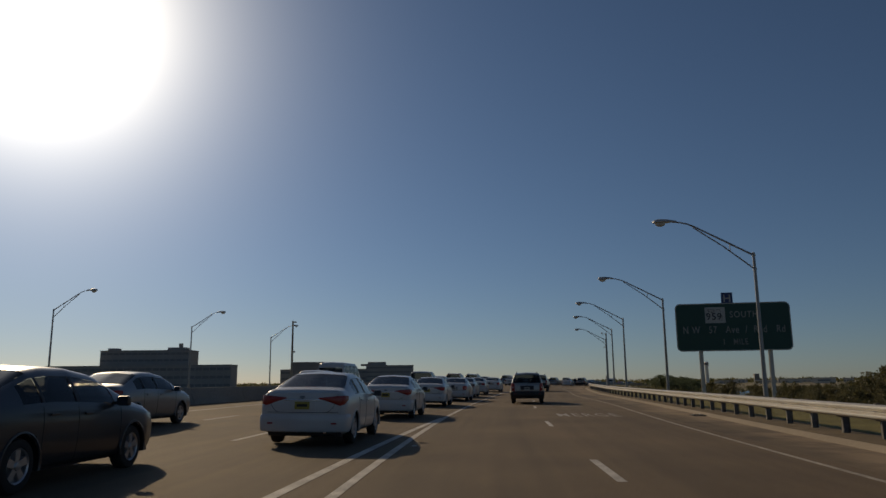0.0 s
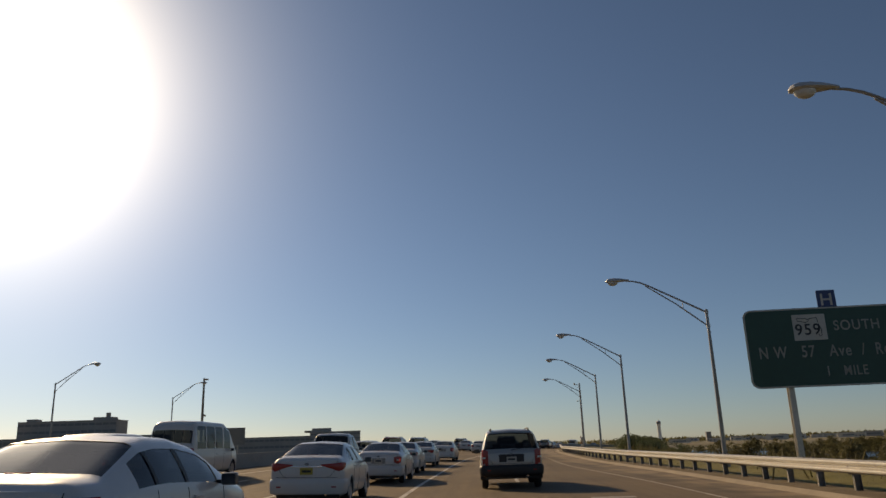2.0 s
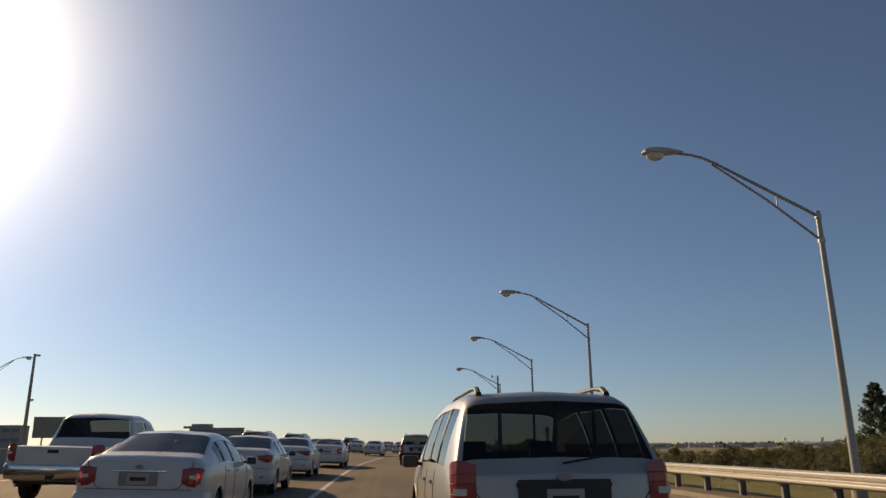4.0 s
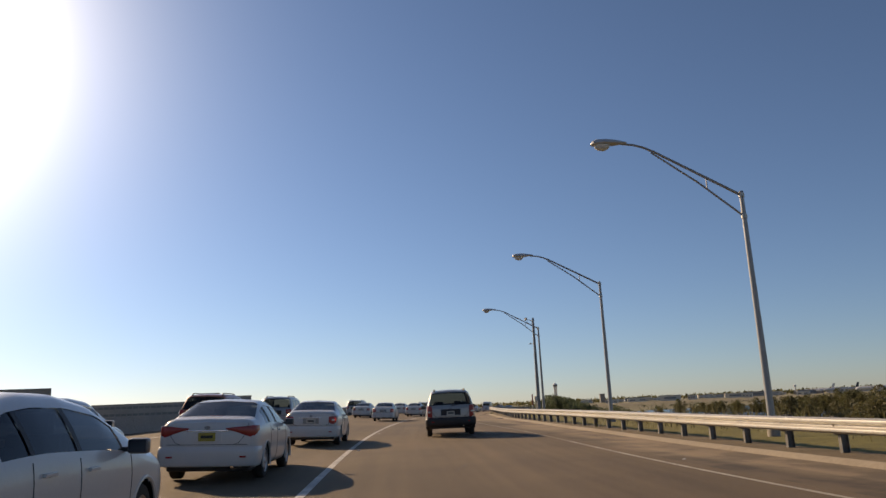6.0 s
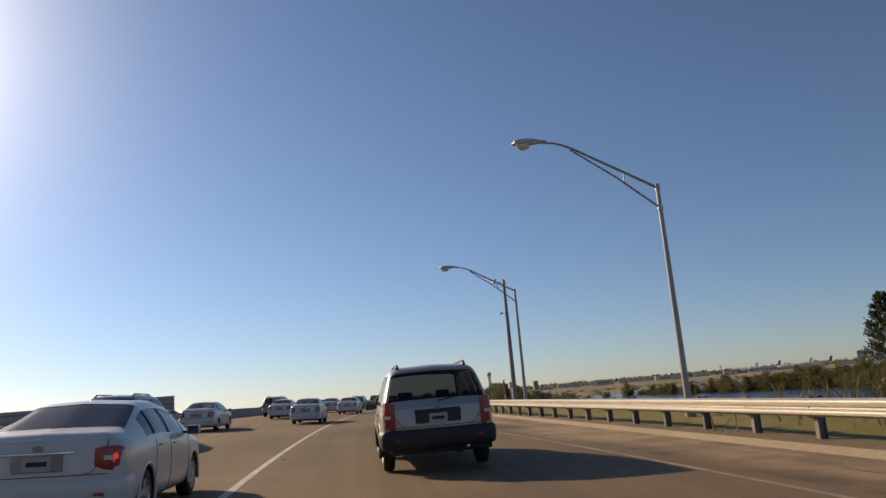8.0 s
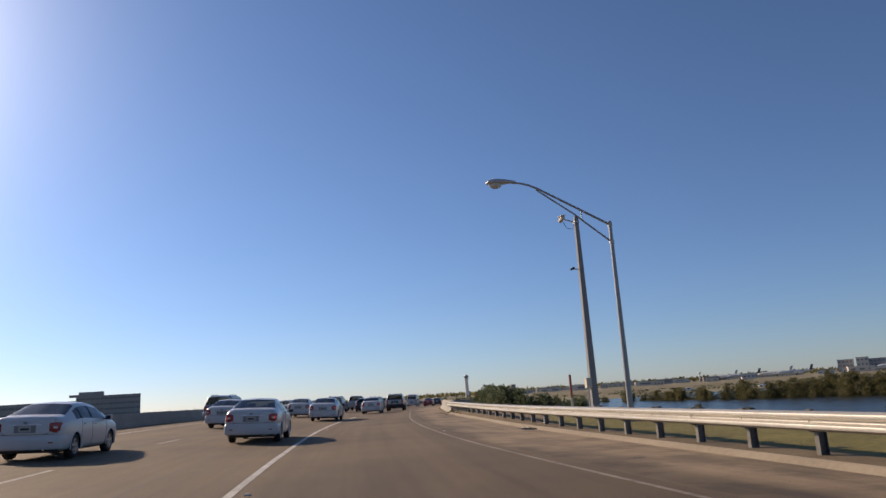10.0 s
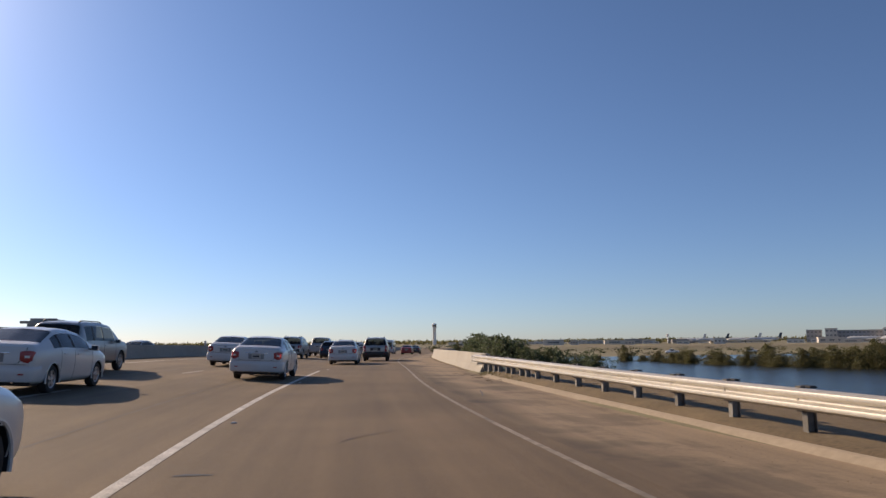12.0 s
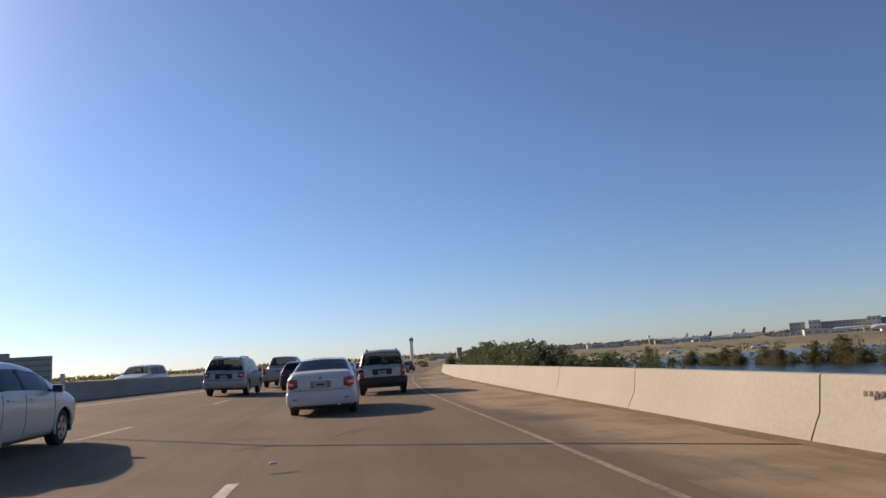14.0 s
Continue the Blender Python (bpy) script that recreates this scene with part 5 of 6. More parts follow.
        part("reflector", Geo().box((side * W * 0.72, rear_y(W * 0.72) - 0.042, zb0 + 0.16), (0.11, 0.012, 0.03)), M_TAIL, root)
        # mirrors
        mz = float(np.interp(S["sides"][-1][1] - 0.1, bx, by)) + 0.07
        my = y0 + S["sides"][-1][1] - 0.02
        mirror = part("wing_mirror", Geo().box((side * (W + 0.10), my, mz), (0.19, 0.10, 0.14)), handle_mat or mat, root, bevel=0.035)
        # dark glass, with a dark reflection put into its colour instead of mirroring
        part("mirror_glass", Geo().box((side * (W + 0.10), my - 0.053, mz), (0.15, 0.006, 0.11)), M_WINBAND, mirror)
        part("mirror_arm", Geo().box((side * (W + 0.0), my + 0.01, mz - 0.03), (0.10, 0.05, 0.04)), M_BLACK, mirror)
        # doors: handles and shut lines
        for q, (a, b) in enumerate(S["sides"][-2:]):
            zb_ = float(np.interp(a, bx, by))
            hd = part("door_handle", Geo().box((side * (W * 1.0 + 0.004), y0 + a + 0.16, zb_ - 0.10), (0.035, 0.19, 0.03)), mat, root, bevel=0.008)
            if kind == "pickup" and q == 0:
                continue
        cuts = [S["sides"][-1][1] + 0.12, S["sides"][-1][0] - 0.04, S["sides"][-2][0] - 0.06]
        for a in cuts:
            i = int(np.argmin(np.abs(st - a)))
            js = [j for j in range(marks[1], marks[4] + 1)]
            pts = [(side * (P[i, j][0] + 0.0005), P[i, j][1], P[i, j][2]) for j in js if math.hypot(P[i, j][1] - y0 - S["axles"][0], P[i, j][2] - wheel_r) > wheel_r + 0.06]
            if len(pts) > 3:
                part("door_seam", Geo().tube(pts, 0.0045, 5), M_BLACK, root)
        for ax in S["axles"]:
            yy = y0 + ax
            g = Geo()
            rr = wheel_r + 0.06
            arc = [(yy + rr * math.cos(radians(a)), wheel_r + rr * math.sin(radians(a))) for a in range(-14, 195, 9)]
            xo = W * 0.985
            g.tube([(side * (xo + 0.006), p, q) for p, q in arc], 0.020, 6)
            part("wheel_arch", g, lower or mat, root, smooth=True)
            g = Geo()
            for p, q in arc:
                g.v += [(side * xo, p, q), (side * (xo - 0.30), p, q)]
            g.f = [(2 * k, 2 * k + 2, 2 * k + 3, 2 * k + 1) for k in range(len(arc) - 1)]
            part("wheel_well", g, M_BLACK, root)
            wheel_parts(root, side * (W - 0.125), yy, wheel_r, side, *WHEELS[kind])
    # plate, badge, boot seam
    pz = {"sedan": 0.80, "hatch": 0.76, "suv": 0.86, "pickup": zg + 0.30, "van": 0.86}[kind]
    rec = part("plate_recess", Geo().box((0, y0 - 0.056, pz + (0.03 if kind == "suv" else 0)), (0.74 if kind == "suv" else 0.52, 0.02, 0.22 if kind == "suv" else 0.19)), M_BLACK if kind in ("suv", "pickup", "van") else mat if plate is M_PLATE_Y else M_GREY, root, bevel=0.006)
    pl = part("number_plate", Geo().box((0, y0 - 0.07, pz - 0.005), (0.30, 0.008, 0.15)), plate, rec, "number plate with a plain dark bar", bevel=0.003)
    part("bar", Geo().box((0, y0 - 0.0755, pz - 0.005), (0.21, 0.004, 0.05)), M_INK, pl)
    part("badge", Geo().prism([(0.055 * math.cos(a), pz + 0.155 + 0.03 * math.sin(a)) for a in np.linspace(0, 2 * math.pi, 13)[:-1]], "y", y0 - 0.066, y0 - 0.05), M_GREY, root, "plain oval badge")
    if kind in ("sedan", "hatch", "suv"):
        zt_ = float(np.interp(0.02, tx, ty)) - 0.03
        for side in (1, -1):
            line = [(0.80, zt_), (0.77, zt_ - 0.10), (0.70, pz - 0.02), (0.62, pz - 0.11), (0.52, pz - 0.14)]
            part("lid_seam", Geo().tube([(side * q * W, rear_y(q * W) - 0.003, z) for q, z in line], 0.005, 5), M_BLACK, root)
        part("garnish", wrapped([q * W for q in (-0.42, -0.25, 0, 0.25, 0.42)], [pz + 0.085] * 5, [pz + 0.115] * 5, 0.014), M_BLACK if spare else M_CHROME if kind == "sedan" else M_BLACK, root, smooth=True)
    seam_z = pz - 0.13 if kind in ("suv", "van") else pz - 0.14
    part("boot_seam", Geo().tube([(q * W, rear_y(q * W) - 0.004, seam_z) for q in np.linspace(-0.8, 0.8, 9)], 0.005, 5), M_BLACK, root)
    # cabin: seats
    for side in (1, -1):
        part("seat", Geo().box((side * 0.37, y0 + S["sides"][-1][0] + 0.28, 0.78), (0.46, 0.16, 0.72)).box((side * 0.37, y0 + S["sides"][-1][0] + 0.24, 1.22), (0.26, 0.09, 0.18)), M_SEAT, root, bevel=0.03)
    if kind in ("sedan", "hatch", "suv"):
        part("rear_seat", Geo().box((0, y0 + S["sides"][-2][0] + 0.06, 0.74), (W * 1.45, 0.18, 0.66)).box((0.38, y0 + S["sides"][-2][0] + 0.04, 1.12), (0.25, 0.09, 0.16)).box((-0.38, y0 + S["sides"][-2][0] + 0.04, 1.12), (0.25, 0.09, 0.16)), M_SEAT, root, bevel=0.03)
    if rails:
        for side in (1, -1):
            a, b = S["sides"][0][0] + 0.05, S["sides"][-1][0] + 0.35
            zr_ = float(np.interp((a + b) / 2, tx, ty))
            xr = W * 0.62
            part("roof_rail", Geo().tube([(side * xr, y0 + a - 0.05, zr_ - 0.055), (side * xr, y0 + a + 0.06, zr_ + 0.0), (side * xr, y0 + a + 0.30, zr_ + 0.018), (side * xr, y0 + b - 0.3, zr_ + 0.018), (side * xr, y0 + b - 0.08, zr_ + 0.0), (side * xr, y0 + b, zr_ - 0.05)], [0.030, 0.026, 0.018, 0.018, 0.022, 0.024], 8), M_BLACK, root, smooth=True)
    if spare:
        sp = part("spare_wheel", Geo().tube([(0, y0 - 0.24, 0.98), (0, y0 - 0.22, 0.98), (0, y0 - 0.06, 0.98), (0, y0 - 0.04, 0.98)], [0.30, 0.345, 0.345, 0.30], 26), M_BLACK, root, "spare wheel in a black cover", smooth=True)
        part("rim", Geo().tube([(0, y0 - 0.25, 0.98), (0, y0 - 0.235, 0.98)], [0.12, 0.13], 16), M_GREY, sp, smooth=True)
    if kind == "pickup":
        part("tailgate", Geo().box((0, y0 - 0.055, 0.93), (W * 1.46, 0.03, 0.36)), mat, root, bevel=0.012)
        part("gate_handle", Geo().box((0, y0 - 0.075, 1.02), (0.22, 0.015, 0.07)), M_BLACK, root, bevel=0.005)
        part("tow_hitch", Geo().box((0, y0 - 0.09, zg + 0.14), (0.10, 0.14, 0.08)), M_BLACK, root)
    if kind == "suv" and not spare:
        part("wiper", Geo().tube([(0, y0 - 0.03, 1.12), (0.34, y0 + 0.01, 1.17)], 0.010, 6), M_BLACK, root)
    if kind in ("sedan",):
        part("high_brake_light", Geo().box((0, y0 + S["rear"][0] + 0.02, 1.155), (0.22, 0.03, 0.02)), M_TAIL, root)
    return root


def on_lane(y, off, turn=0.0):
    """Pose on the road: off metres to the left of our lane's left line."""
    x = left_line(y) - off
    h = math.degrees(math.atan2(left_line(y + 2) - left_line(y - 2), 4.0))
    dx = (road_z(x + 0.8, y) - road_z(x - 0.8, y)) / 1.6
    return pose(x, y, road_z(x, y) + 0.004, 0, -math.degrees(math.atan(dx)), -h + turn)


def in_our_lane(y, off, turn=0.0):
    x = lane_mid(y) + off
    h = math.degrees(math.atan2(lane_mid(y + 2) - lane_mid(y - 2), 4.0))
    return pose(x, y, road_z(x, y) + 0.004, 0, 0, -h + turn)


A_, B_, C_ = 1.85, 5.6, 9.3
# the lane beside ours
for y in (16.4, 26.9, 38.8, 57.6, 67.3):
    vehicle("sedan", "car", on_lane(y, A_ + 0.05), "white compact saloon with red wraparound tail lamps", "car", M_WHITE, plate=M_PLATE_Y, handle_mat=M_MIRROR)
for y, off in ((49.0, 1.6), (78.5, 1.45), (113.6, 1.6), (136.0, 1.3)):
    vehicle("sedan", "car", on_lane(y, off), "white saloon with short upright tail lamps", "car", M_WHITE, light_style="corner", light=M_BRAKE)
vehicle("hatch", "hatchback", on_lane(175.4, 2.1), "dark blue hatchback with tinted windows", "car", M_BLUE, light_style="corner")
vehicle("suv", "suv", on_lane(187.0, A_ + 0.3), "dark blue sport utility car with roof rails", "suv", M_BLUE, light_style="tall", rails=True)
vehicle("sedan", "car", on_lane(201.0, A_), "silver saloon in slow traffic", "car", M_SILVER, light_style="corner", light=M_BRAKE)
vehicle("sedan", "car", on_lane(212.0, A_), "white saloon in slow traffic", "car", M_WHITE, light_style="wide")
vehicle("van", "van", on_lane(232.0, A_), "white van in slow traffic", "van", M_WHITE, light_style="tall")
# the second lane over
vehicle("sedan", "car", on_lane(9.0, B_ - 1.1), "near-black saloon in deep shade", "car", M_DARK, light_style="corner")
vehicle("sedan", "car", on_lane(19.0, C_ - 1.0), "dark silver saloon with sun glinting on its roof", "car", M_GREY, light_style="wide")
vehicle("suv", "off_roader", on_lane(40.6, C_ - 0.7), "white off-roader with a covered spare wheel on its tailgate", "suv", M_WHITE, spare=True, light_style="corner", light=M_BRAKE)
vehicle("van", "van", on_lane(51.0, C_ + 1.0), "white high-roofed passenger van", "van", M_WHITE, light_style="tall")
vehicle("pickup", "pickup_truck", on_lane(54.5, B_ - 0.7), "white crew-cab pickup truck with a chrome rear bumper", "pickup truck", M_WHITE, bumper_mat=M_CHROME, light_style="tall")
vehicle("hatch", "minivan", on_lane(66.0, B_ - 0.4), "pale beige minivan with tall tail lamps", "minivan", M_BEIGE, light_style="tall")
vehicle("suv", "suv", on_lane(82.5, B_ + 0.5), "burnt orange sport utility car with roof rails", "suv", M_ORANGE, light_style="tall", rails=True)
vehicle("suv", "crossover", on_lane(94.4, B_ + 0.2), "silver-grey crossover with roof rails", "suv", M_SILVER, light_style="corner", rails=True)
vehicle("sedan", "car", on_lane(108.5, 6.4), "white saloon with alloy wheels", "car", M_WHITE, light_style="corner")
vehicle("sedan", "car", on_lane(128.0, 5.5), "white saloon with alloy wheels", "car", M_WHITE, light_style="corner")
vehicle("suv", "crossover", on_lane(137.0, 8.0), "silver-grey crossover with roof rails", "suv", M_SILVER, light_style="corner", rails=True)
vehicle("sedan", "car", on_lane(147.3, 4.65), "white saloon with alloy wheels", "car", M_WHITE, light_style="corner")
vehicle("suv", "crossover", on_lane(170.6, 4.6), "silver-grey crossover with roof rails", "suv", M_SILVER, light_style="corner", rails=True)
vehicle("pickup", "pickup_truck", on_lane(182.0, 4.0), "silver pickup truck with tall tail lamps", "pickup truck", M_SILVER, light_style="tall")
# our own lane, ahead
vehicle("sedan", "car", in_our_lane(155.4, -0.85), "white saloon with short upright tail lamps", "car", M_WHITE, light_style="corner", light=M_BRAKE)
for y in (44.4, 82.0):
    vehicle("suv", "suv", in_our_lane(y, 1.6), "pewter grey sport utility car with dark bumper and roof rails", "suv", M_PEWTER, rails=True, lower=M_BLACK, bumper_mat=M_BLACK, light_style="tall", handle_mat=M_BLACK)
vehicle("suv", "suv", in_our_lane(164.5, 0.85), "pewter grey sport utility car with dark bumper and roof rails", "suv", M_PEWTER, rails=True, lower=M_BLACK, bumper_mat=M_BLACK, light_style="tall", handle_mat=M_BLACK)
vehicle("sedan", "car", in_our_lane(226.0, 0.0), "red saloon with lit brake lamps", "car", M_RED, light_style="corner", light=M_BRAKE)
vehicle("sedan", "car", in_our_lane(243.0, 0.1), "dark saloon in slow traffic", "car", M_DARK, light_style="corner")
vehicle("suv", "suv", on_lane(222.0, B_), "dark grey sport utility car", "suv", M_GREY, light_style="tall")


def oncoming(y, off):
    x = left_wall(y) - off
    h = math.degrees(math.atan2(left_wall(y + 2) - left_wall(y - 2), 4.0))
    return pose(x, y, grade(y) + banking(y) * 12 - 0.05 - 0.02 * off, 0, 0, 180 - h)


vehicle("suv", "suv", oncoming(186.0, 4.2), "white sport utility car beyond the median barrier", "suv", M_WHITE, light_style="tall", group="oncoming traffic")
vehicle("sedan", "car", oncoming(174.0, 7.8), "silver saloon beyond the median barrier", "car", M_SILVER, group="oncoming traffic")
vehicle("suv", "suv", oncoming(203.0, 4.4), "dark sport utility car beyond the median barrier", "suv", M_GREY, light_style="tall", group="oncoming traffic")
vehicle("sedan", "car", oncoming(142.0, 7.6), "dark saloon beyond the median barrier", "car", M_DARK, group="oncoming traffic")


# ---- plants ----
def leaves(count, place, size, droop=0.3):
    """Small leaf blades, each a bent pair of triangles; place() gives a point and an outward direction."""
    g = Geo()
    for _ in range(count):
        p, d = place()
        d = (Vector(d) + Vector((random.uniform(-1, 1), random.uniform(-1, 1), random.uniform(-0.8, 1)))).normalized()
        s = size * random.uniform(0.6, 1.5)
        side = d.orthogonal().normalized()
        side.rotate(Matrix.Rotation(random.uniform(0, 6.28), 3, d))
        tip = p + d * s + Vector((0, 0, -droop * s * 0.4))
        mid = p + d * s * 0.5
        o = len(g.v)
        g.v += [tuple(p), tuple(mid + side * s * 0.24), tuple(tip), tuple(mid - side * s * 0.24)]
        g.f.append((o, o + 1, o + 2, o + 3))
    return g


def bush_meshes(w, h, seed, count, leaf, mat, name="bush", spiky=0.0):
    random.seed(seed)
    stems = Geo()
    clumps = []
    for _ in range(int(16 + w * 4)):
        a, r = random.uniform(0, 6.28), abs(random.gauss(0, 0.42)) * w / 2
        hh = h * random.uniform(0.45, 1.2) * (1 - 0.35 * min(1, r / (w / 2)))
        top = Vector((math.cos(a) * r, math.sin(a) * r, hh))
        stems.tube([(top.x * 0.4, top.y * 0.4, -0.2), (top.x * 0.75, top.y * 0.75, hh * 0.5), tuple(top)], [0.035, 0.025, 0.008], 5)
        clumps.append((top, random.uniform(0.16, 0.42) * min(w, h) * 0.5))
        clumps.append((Vector((top.x * 0.85, top.y * 0.85, hh * 0.22)), random.uniform(0.25, 0.42) * min(w, h) * 0.6))
        clumps.append((Vector((top.x * 0.9, top.y * 0.9, hh * 0.55)), random.uniform(0.25, 0.45) * min(w, h) * 0.62))

    def place():
        c, r = random.choice(clumps)
        d = Vector((random.gauss(0, 1), random.gauss(0, 1), random.gauss(0, 1) + spiky)).normalized()
        p = c + d * r * random.uniform(0.35, 1.0) ** 0.6
        p.z = max(0.02, p.z)
        return p, d
    return stems.mesh("stem", M_BARK), leaves(count, place, leaf).mesh("foliage", mat)


def plant(name, meshes, m, label, category, group):
    r = thing(name, m, label, category, group)
    part("stem", meshes[0], None, r)
    part("foliage", meshes[1], None, r)
    return r


kinds_green = [bush_meshes(5.6, 2.3, 11 + k, 6000, 0.19, M_LEAF, spiky=0.8) for k in range(4)]
kinds_scrub = [bush_meshes(3.6, 2.4, 31 + k, 7500, 0.13, M_SCRUB, spiky=0.9) for k in range(3)]
kinds_bank = [bush_meshes(9.0, 4.4, 51 + k, 9500, 0.27, M_DARKLEAF, spiky=0.6) for k in range(4)]
random.seed(5)


def plant_at(name, kinds, x, y, s, label, category, group, sink=0.1):
    k = random.choice(kinds)
    o = plant(name, k, pose(x, y, ground_z(x, y) - sink, 0, 0, random.uniform(0, 360)), label, category, group)
    o.scale = (s * random.uniform(0.85, 1.2), s * random.uniform(0.85, 1.2), s)
    return o


# bushes behind the bridge parapet
for y in np.arange(194, 300, 1.9):
    x = wall_line(y) + 8 + random.uniform(-1.5, 2.0) + max(0, (208 - y) * 0.45)
    plant_at("bush", kinds_green, x, y, random.uniform(0.9, 1.35), "leafy green bush behind the parapet", "bush", "bushes by the bridge", 0.0)
for y in np.arange(197, 206, 1.5):
    plant_at("bush", kinds_green, lane_mid(y) + random.uniform(21, 27), y, random.uniform(0.85, 1.15), "leafy green bush behind the parapet", "bush", "bushes by the bridge", 0.0)
# scrub along the bank in front of the lake
for _ in range(60):
    y = random.uniform(12, 128)
    x = rail_line(y) + random.uniform(13, 32) + max(0, (60 - y) * 0.15)
    plant_at("shrub", kinds_scrub, x, y, random.uniform(0.75, 1.15), "dry olive scrub on the road bank", "shrub", "scrub on the bank")
for y, d, s in ((66, 21, 1.5), (74, 27, 1.6), (82, 30, 1.7), (92, 33, 1.8), (58, 26, 1.5), (101, 37, 1.7), (48, 30, 1.6), (38, 27, 1.5), (30, 24, 1.4)):
    plant_at("shrub", kinds_scrub, rail_line(y) + d, y, s, "tall dry scrub thicket on the road bank", "shrub", "scrub on the bank")
for x, y, s in ((20.5, 57, 1.15), (23.5, 61, 1.3), (27, 60, 1.4), (25, 66, 1.2), (30, 64, 1.45), (33, 70, 1.5), (28, 72, 1.3), (35, 62, 1.4)):
    plant_at("shrub", kinds_scrub, x, y, s, "tall dry scrub thicket on the road bank", "shrub", "scrub on the bank")
for _ in range(30):
    y = random.uniform(58, 102)
    plant_at("shrub", kinds_scrub, rail_line(y) + random.uniform(14, 27), y, random.uniform(0.95, 1.28), "tall dry scrub thicket on the road bank", "shrub", "scrub on the bank")
# rough grass behind the guardrail and reeds on the near bank, past counting
def blades(count, spot, height, width, seed):
    random.seed(seed)
    g = Geo()
    for _ in range(count):
        x, y = spot()
        if in_lake(x, y) > 0.55:
            continue
        z = ground_z(x, y) - 0.03
        h = height * random.uniform(0.4, 1.25)
        a = random.uniform(0, 6.28)
        dx, dy = math.cos(a) * width, math.sin(a) * width
        lx, ly = random.gauss(0, 0.28) * h, random.gauss(0, 0.28) * h
        o = len(g.v)
        g.v += [(x - dx, y - dy, z), (x + dx, y + dy, z), (x + lx * 0.5 + dx * 0.6, y + ly * 0.5 + dy * 0.6, z + h * 0.6), (x + lx, y + ly, z + h)]
        g.f.append((o, o + 1, o + 2, o + 3))
    return g


def verge_spot():
    y = random.uniform(-5, 138)
    return rail_line(y) + 0.9 + abs(random.gauss(0, 1)) * 3.4, y


def reed_spot():
    y = random.uniform(5, 88)
    c = noise.noise(Vector((y * 0.13, 3.1, 0))) * 4
    return lane_mid(y) + 17.5 + c + random.gauss(0, 2.6) + max(0, (70 - y) * 0.08), y


tagged(part("grass", blades(36000, verge_spot, 0.075, 0.012, 7), M_GRASSBLADE), "rough green and straw grass behind the guardrail", "grass", "", "stuff")
def weed_spot():
    y = random.uniform(131, 138.6)
    return rail_line(y) - abs(random.gauss(0.25, 0.3)), y


tagged(part("weeds", blades(900, weed_spot, 0.13, 0.010, 12), M_SCRUB), "dry weeds along the broken end of the kerb", "weeds", "", "stuff")
tagged(part("reeds", blades(16000, reed_spot, 0.75, 0.028, 8), M_SCRUB), "brown-green reeds along the near lake bank", "reeds", "", "stuff")
random.seed(9)
for _ in range(70):
    y = random.uniform(20, 100)
    x = lane_mid(y) + random.uniform(24, 62)
    if in_lake(x, y) == 0:
        plant_at("shrub", kinds_scrub, x, y, random.uniform(0.7, 1.25), "dry olive scrub on the road bank", "shrub", "scrub on the bank")
# far bank of the lake
for y in np.concatenate([np.arange(104, 214, 0.95), np.arange(214, 262, 2.2)]):
    x = lake_edges(y)[1] + random.uniform(-1.5, 4.0)
    tall_ = float(np.interp(y, [104, 150, 190, 225, 262], [0.95, 0.92, 0.82, 0.74, 0.45]))
    plant_at("bank_bush", kinds_bank, x, y, tall_ * random.uniform(0.5, 1.15), "dark green bush on the lake shore", "bush", "bushes on the far shore", 0.5)
for y, s_ in ((254, 0.6), (259, 0.35), (264, 0.8), (270, 0.45), (276, 0.35), (282, 0.4), (287, 0.55)):
    plant_at("bank_bush", kinds_bank, lake_edges(y)[1] + 2, y, s_, "dark green bush on the lake shore", "bush", "bushes on the far shore", 0.3)
for x in np.arange(34, 60, 5.5):
    plant_at("bank_bush", kinds_bank, x, 291 + random.uniform(0, 4), random.uniform(0.3, 0.5), "dark green bush on the lake shore", "bush", "bushes on the far shore", 0.3)


def tall_tree(m, h, seed, label):
    """A ragged Australian-pine-like tree: leader, drooping limbs, thin tufts."""
    random.seed(seed)
    r = thing("tree", m, label, "tree")
    trunk = Geo().tube([(0, 0, -0.3), (0.1, 0, h * 0.4), (0.0, 0.1, h * 0.75), (0.1, 0, h)], [0.28, 0.2, 0.1, 0.02], 9)
    tufts = []
    for k in range(46):
        z = h * (0.18 + 0.8 * k / 46)
        ln = (1 - (z / h)) * h * 0.32 * random.uniform(0.5, 1.2) + 0.5
        a = k * 2.4
        e = Vector((math.cos(a) * ln, math.sin(a) * ln, z + ln * 0.55))
        trunk.tube([(0, 0, z), (e.x * 0.5, e.y * 0.5, z + ln * 0.3), tuple(e)], [0.05, 0.03, 0.01], 5, caps=False)
        for q in (0.45, 0.65, 0.85, 1.0):
            tufts.append((Vector((e.x * q, e.y * q, z + ln * 0.55 * q)), 0.22 + ln * 0.16, Vector((e.x, e.y, ln * 0.9)).normalized()))
    part("trunk", trunk, M_BARK, r, smooth=True)

    def place():
        c, s, d = random.choice(tufts)
        return c + Vector((random.gauss(0, 0.5), random.gauss(0, 0.5), random.gauss(0, 0.5))) * s, d
    part("crown", leaves(9000, place, 0.5, 0.1), M_PINE, r)


tall_tree(pose(107, 205.5, ground_z(107, 205.5)), 18.0, 3, "tall dark ragged pine on the lake shore")
tall_tree(pose(117, 212, ground_z(117, 212)), 12.5, 4, "smaller dark ragged pine on the lake shore")


